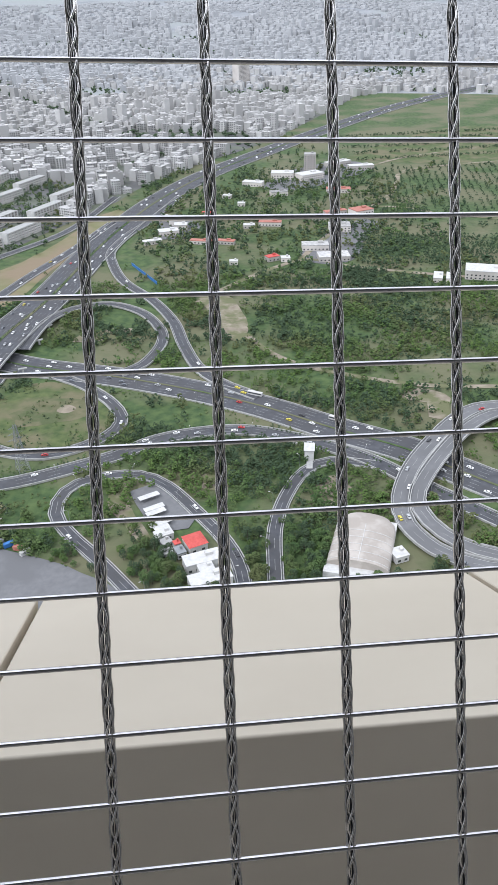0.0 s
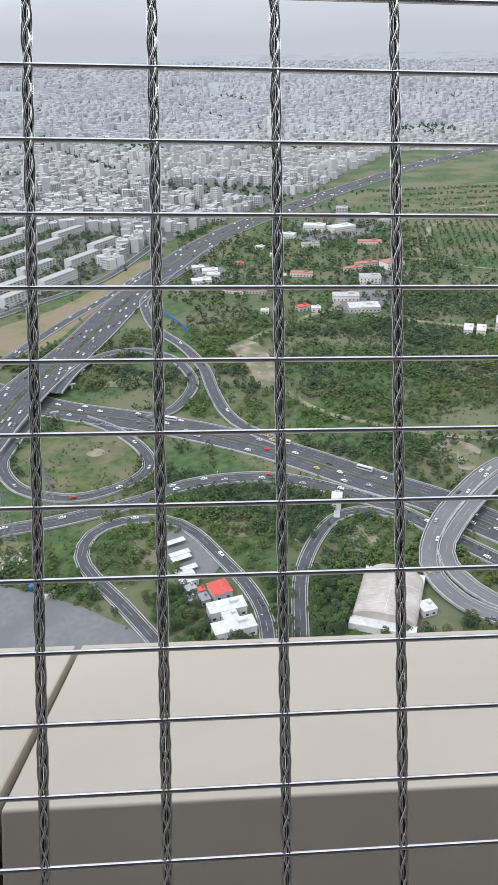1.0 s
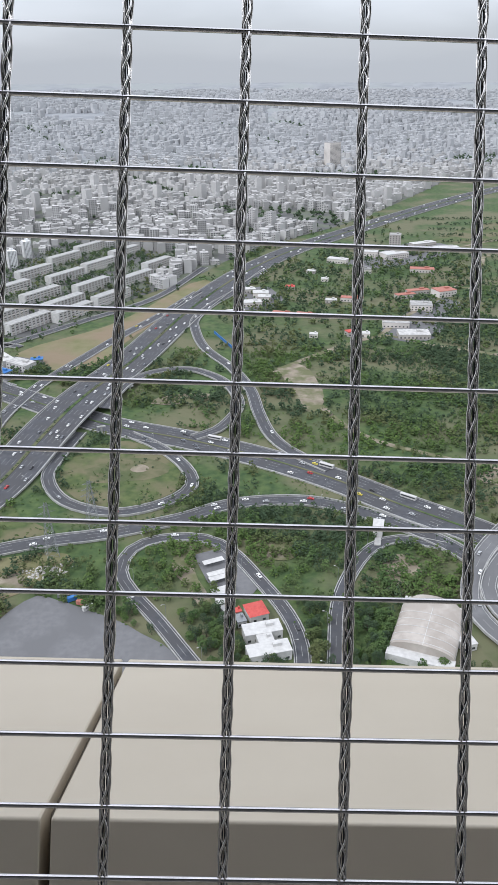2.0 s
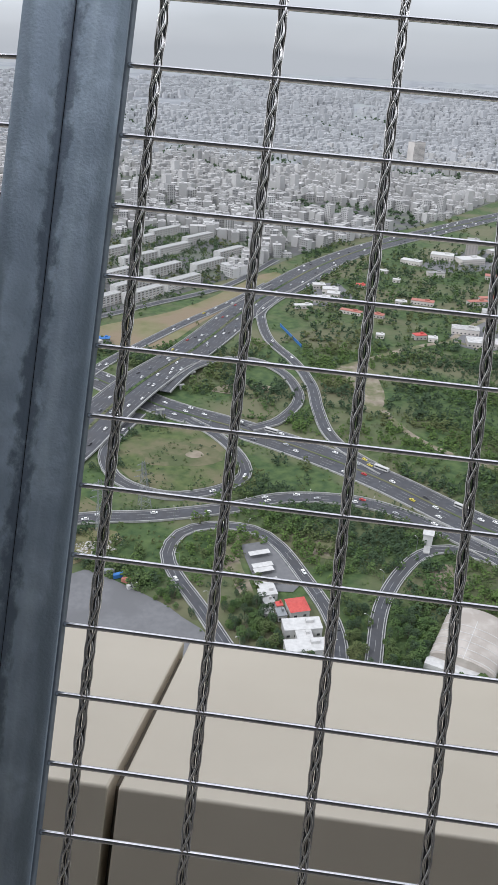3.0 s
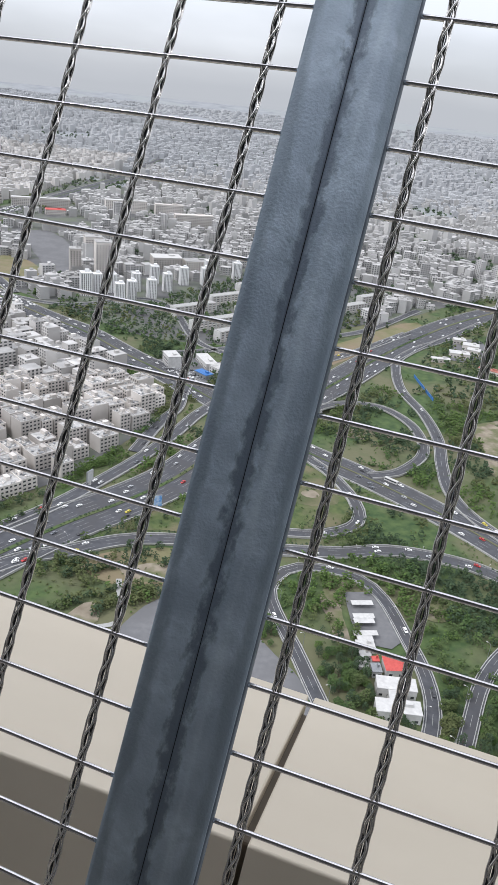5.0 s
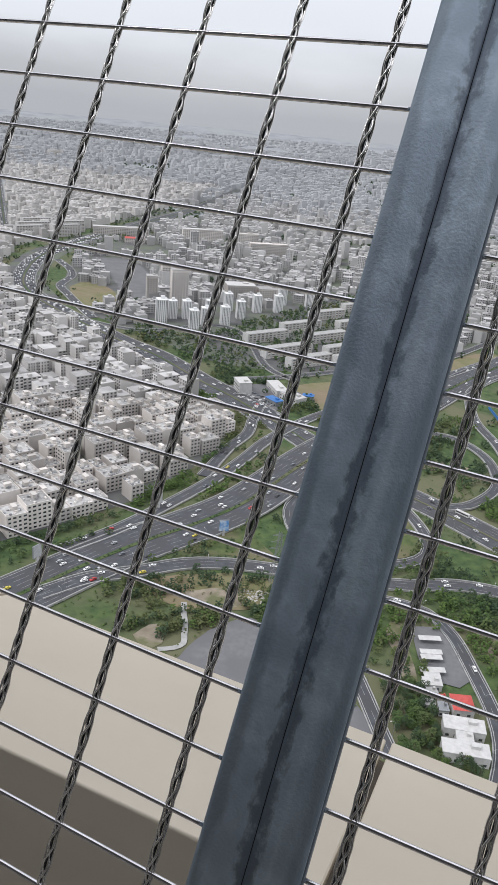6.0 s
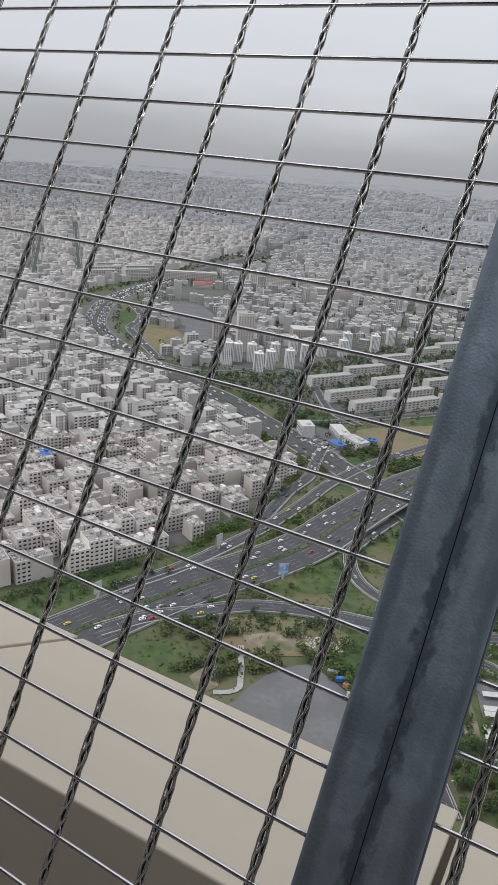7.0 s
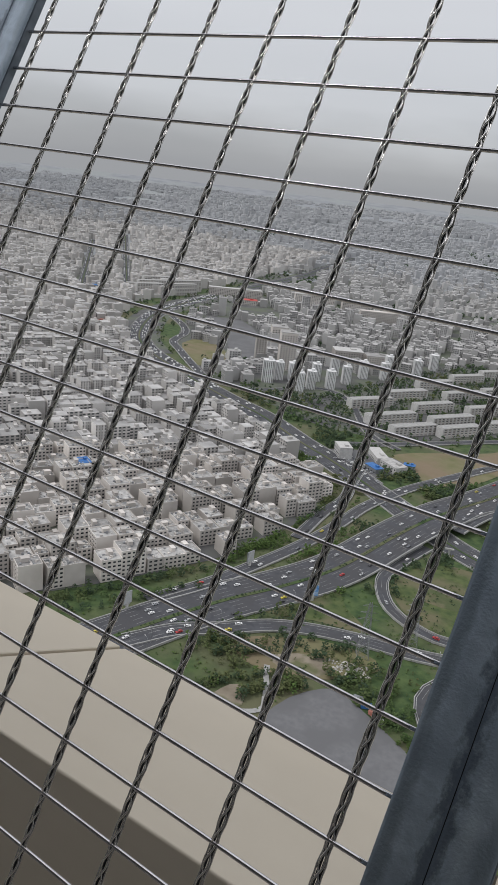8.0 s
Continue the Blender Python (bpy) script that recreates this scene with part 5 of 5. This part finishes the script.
def traffic(line, lift, lanes, gap, y_max=1250, skip=0.0, first=0):
    pts = smooth_line(line, 4)
    for w in lanes:
        d = r.uniform(0, gap)
        run = 0.0
        for a, b in zip(pts, pts[1:]):
            run += (b - a).length
            if run < d:
                continue
            d = run + gap * r.uniform(0.35, 1.7)
            t = (b - a).normalized()
            p = a + Vector((t.y, -t.x, 0)) * (w + r.uniform(-0.4, 0.4))
            if not in_view(p.x, p.y, 1) or p.y > y_max or p.y < 270:
                continue
            k = r.choices(range(6), (62, 14, 8, 10, 3, 2))[0]
            m = pose(p.x, p.y, lift(p) + 0.02, 0, 0, math.degrees(math.atan2(t.y, t.x)) + (180 if w > 0 else 0))
            if k in used:
                copy_thing(CARS[k], m)
            else:
                used.add(k)
                CARS[k].matrix_world = m


traffic(R1, R1_LIFT, (-17, -13, -9, -5, 5, 9, 13, 17), 52, 900)
traffic(R2, FLAT, (-11, -7, -3, 3, 7, 11), 75)
traffic(R3, plus(FLAT, 0.15), (-14, -10, -6, 6, 10, 14), 34, 800)
traffic(COLL, plus(FLAT, 0.3), (-3, 2), 48)
traffic(SVC, plus(FLAT, 0.4), (-2.5, 2.5), 44)
traffic(SVC2, plus(FLAT, 0.4), (-2, 2), 30)
traffic(RAMP, plus(FLAT, 0.35), (-2,), 70)
traffic(LOOP, plus(FLAT, 0.2), (0,), 60)
traffic(FLY, FLY_LIFT, (-3, 2), 60)
traffic(UROAD, plus(FLAT, 0.1), (-1.8,), 70)


def far_cars(line, lift, lanes, gap, y0, y1):
    """Cars too far off to tell apart, joined: a hull and a cabin each."""
    pts = smooth_line(line, 3)
    for w in lanes:
        d, run = r.uniform(0, gap), 0.0
        for a, b in zip(pts, pts[1:]):
            run += (b - a).length
            if run < d:
                continue
            d = run + gap * r.uniform(0.3, 1.8)
            if not y0 < a.y < y1:
                continue
            t = (b - a).normalized()
            x, y, turn = a.x + t.y * w, a.y - t.x * w, math.atan2(t.y, t.x)
            z, mat = lift(a) + 0.05 + rise(y, x), r.choices((0, 1, 2), (70, 18, 12))[0]
            FAR_CARS.box(x, y, z, 4.4, 1.75, 0.95, turn, mat)
            FAR_CARS.box(x - t.x * 0.3, y - t.y * 0.3, z + 0.95, 2.4, 1.6, 0.5, turn, mat, 0.8)


FAR_CARS = Shape()
far_cars(R3, plus(FLAT, 0.15), (-15, -12, -8.5, -5, 5, 8.5, 12, 15), 17, 800, 1500)
far_cars(R1, R1_LIFT, (-17, -13, -9, -5, 5, 9, 13, 17), 105, 900, 2000)
far_cars(LINK, plus(FLAT, 0.3), (-3, 3), 40, 800, 1200)
for a, b in BOULEVARDS[:2]:
    far_cars([a, b], plus(FLAT, 0.2), (-5, 5), 20, 1200, 2000)
tagged(whole("distant_traffic", FAR_CARS.mesh("distant_traffic", *(c.children[0].data.materials[0] for c in CARS[:3])), I4, "dense far traffic of mostly white cars", "cars"), kind="stuff")
for k in range(6):
    if k not in used:
        CARS[k].matrix_world = pose(-255 + 6 * k, 705, 0.5, 0, 0, 40)
for k in range(27):
    a, b = divmod(k, 9)
    copy_thing(CARS[r.choice((0, 0, 1, 2, 3))], pose(-280 + 5.2 * b + 3 * a, 694 - 2.4 * b + 9 * a - 2, 0.52, 0, 0, 60))
for k, (x, y, a) in enumerate(((112, 452, 144), (60, 498, 148), (-25, 546, 156))):
    bus = thing("bus", pose(x, y, 0.62, 0, 0, a), "long white city bus on the expressway", "bus", "buses")
    bm_ = Shape().box(0, 0, 0.4, 11.5, 2.5, 2.6)
    piece("body", bm_.mesh("body", M_WHITE), bus)
    for sy in (-1, 1):
        piece("glazing", Shape().box(0, sy * 1.26, 1.5, 10.6, 0.05, 1.0).mesh("glazing", M_PANE), bus)
    for px in (-3.6, 3.6):
        for sy in (-1.1, 1.1):
            piece("wheel", WHEEL, bus, pose(px, sy, 0.42) @ Matrix.Scale(1.3, 4))

# ---- roadside furniture ----
M_AD = surface("billboard_print", (0.10, 0.28, 0.62), (0.65, 0.72, 0.80), 0.35, 0.5)
M_ADG = surface("billboard_back", (0.42, 0.43, 0.43), (0.55, 0.56, 0.56), 0.8, 0.6)
for x, y, turn, mat, lab in ((-172, 424, 35, M_AD, "tall roadside billboard with a blue and white print"), (-260, 334, 80, M_ADG, "tall roadside billboard seen from its pale back"), (-229, 435, 80, M_ADG, "tall roadside billboard with a pale back")):
    ob = thing("billboard", pose(x, y, 0.3, 0, 0, turn), lab, "billboard", "billboards")
    piece("pole", Shape().box(0, 0, 0, 1.4, 1.4, 5).mesh("pole", M_WHITE), ob)
    ad_frame = piece("frame", Shape().box(0, 0, 3.6, 7.0, 0.9, 8.6).mesh("frame", M_STEEL), ob)
    for side in (-1, 1):
        piece("poster", Shape().box(0, side * 0.5, 3.9, 6.5, 0.1, 8.0).mesh("poster", mat), ad_frame)
    piece("brace", Shape().tube([(-3, 0, 3.6), (0, 0, 1.0), (3, 0, 3.6)], 0.18, 6).mesh("brace", M_STEEL), ob)


def pylon(x, y, h):
    ob = thing("power_pylon", pose(x, y, 0.2, 0, 0, 30), "grey steel lattice power pylon", "pylon", "pylons")
    b, t = 3.6, 0.7
    leg = lambda k, z: (((1, 1), (-1, 1), (-1, -1), (1, -1))[k][0] * (b + (t - b) * z / h), ((1, 1), (-1, 1), (-1, -1), (1, -1))[k][1] * (b + (t - b) * z / h), z)
    for k in range(4):
        piece("leg", Shape().tube([leg(k, 0), leg(k, h)], 0.16, 4).mesh("leg", M_STEEL), ob)
        s = Shape()
        for j in range(9):
            z0, z1 = h * j / 9, h * (j + 1) / 9
            s.tube([leg(k, z0), leg((k + 1) % 4, z1)], 0.09, 4)
            s.tube([leg((k + 1) % 4, z0), leg(k, z1)], 0.09, 4)
        piece("lattice", s.mesh("lattice", M_STEEL), ob)
    for z, l in ((h * 0.7, 6.5), (h * 0.82, 5.5), (h * 0.94, 4.5)):
        piece("crossarm", Shape().tube([(-l, 0, z), (0, 0.5, z + 0.9), (l, 0, z), (0, -0.5, z), (-l, 0, z)], 0.12, 4).mesh("crossarm", M_STEEL), ob)


pylon(-119, 386, 38)
pylon(-100, 420, 34)
LAMP = None
for line, w, lift, step in ((R1, 22, R1_LIFT, 9), (R2, -16.5, FLAT, 8), (UROAD, 5, FLAT, 6), (FOOT, -5, FLAT, 6), (COLL, 7.5, FLAT, 7)):
    pts = smooth_line(line, 6)
    for i in range(2, len(pts) - 1, step):
        p = pts[i]
        if not in_view(p.x, p.y) or p.y > 800:
            continue
        t = (pts[i + 1] - p).normalized()
        q = p + Vector((t.y, -t.x, 0)) * w
        m = pose(q.x, q.y, 0.3, 0, 0, math.degrees(math.atan2(t.y, t.x)))
        if LAMP is None:
            LAMP = thing("street_lamp", m, "tall grey street lamp with a curved arm", "street lamp", "street lamps")
            pole = piece("pole", Shape().tube([(0, 0, 0), (0, 0, 9), (0, 0.8, 9.8), (0, 2.0, 10)], 0.12, 6, 0, 0.06).mesh("pole", M_STEEL), LAMP)
            piece("lamp_head", Shape().box(0, 2.3, 9.9, 0.4, 1.0, 0.2).mesh("lamp_head", M_WHITE), pole)
        else:
            copy_thing(LAMP, m)
# rubble and stored goods at the edge of the yard
M_RUBBLE = surface("rubble", (0.30, 0.28, 0.26), (0.62, 0.60, 0.57), 1.0, 0.9, by_island=0.3)
s = Shape()
for _ in range(260):
    x, y = r.gauss(-119, 5), r.gauss(370, 3.5)
    clump(s, x, y, 0.4, r.uniform(0.3, 1.1), r)
tagged(whole("rubble_heap", s.mesh("rubble_heap", M_RUBBLE), I4, "heap of pale stones and rubble by the yard", "rubble"), kind="stuff")
for x, y, a, mat, lab in ((-98, 343, 30, M_BLUE, "blue storage container by the yard"), (-92, 339, -20, M_BRICK, "red-brown storage container by the yard"), (-104, 346, 10, M_STEEL, "grey storage container by the yard"), (-88, 335, 40, M_WHITE, "white storage container by the yard")):
    ob = thing("container", pose(x, y, 0.5, 0, 0, a), lab, "container", "containers")
    piece("box", Shape().box(0, 0, 0, 6.0, 2.4, 2.5).mesh("box", mat), ob)
    piece("door", Shape().box(3.03, 0, 0.1, 0.08, 2.2, 2.3).mesh("door", M_STEEL), ob)
ob = whole("blue_hoarding", Shape().box(-22, 782, 0.5, 70, 0.4, 3.2, math.radians(-68)).mesh("blue_hoarding", M_BLUE), I4, "long blue sheet hoarding beside the slip road", "hoarding")
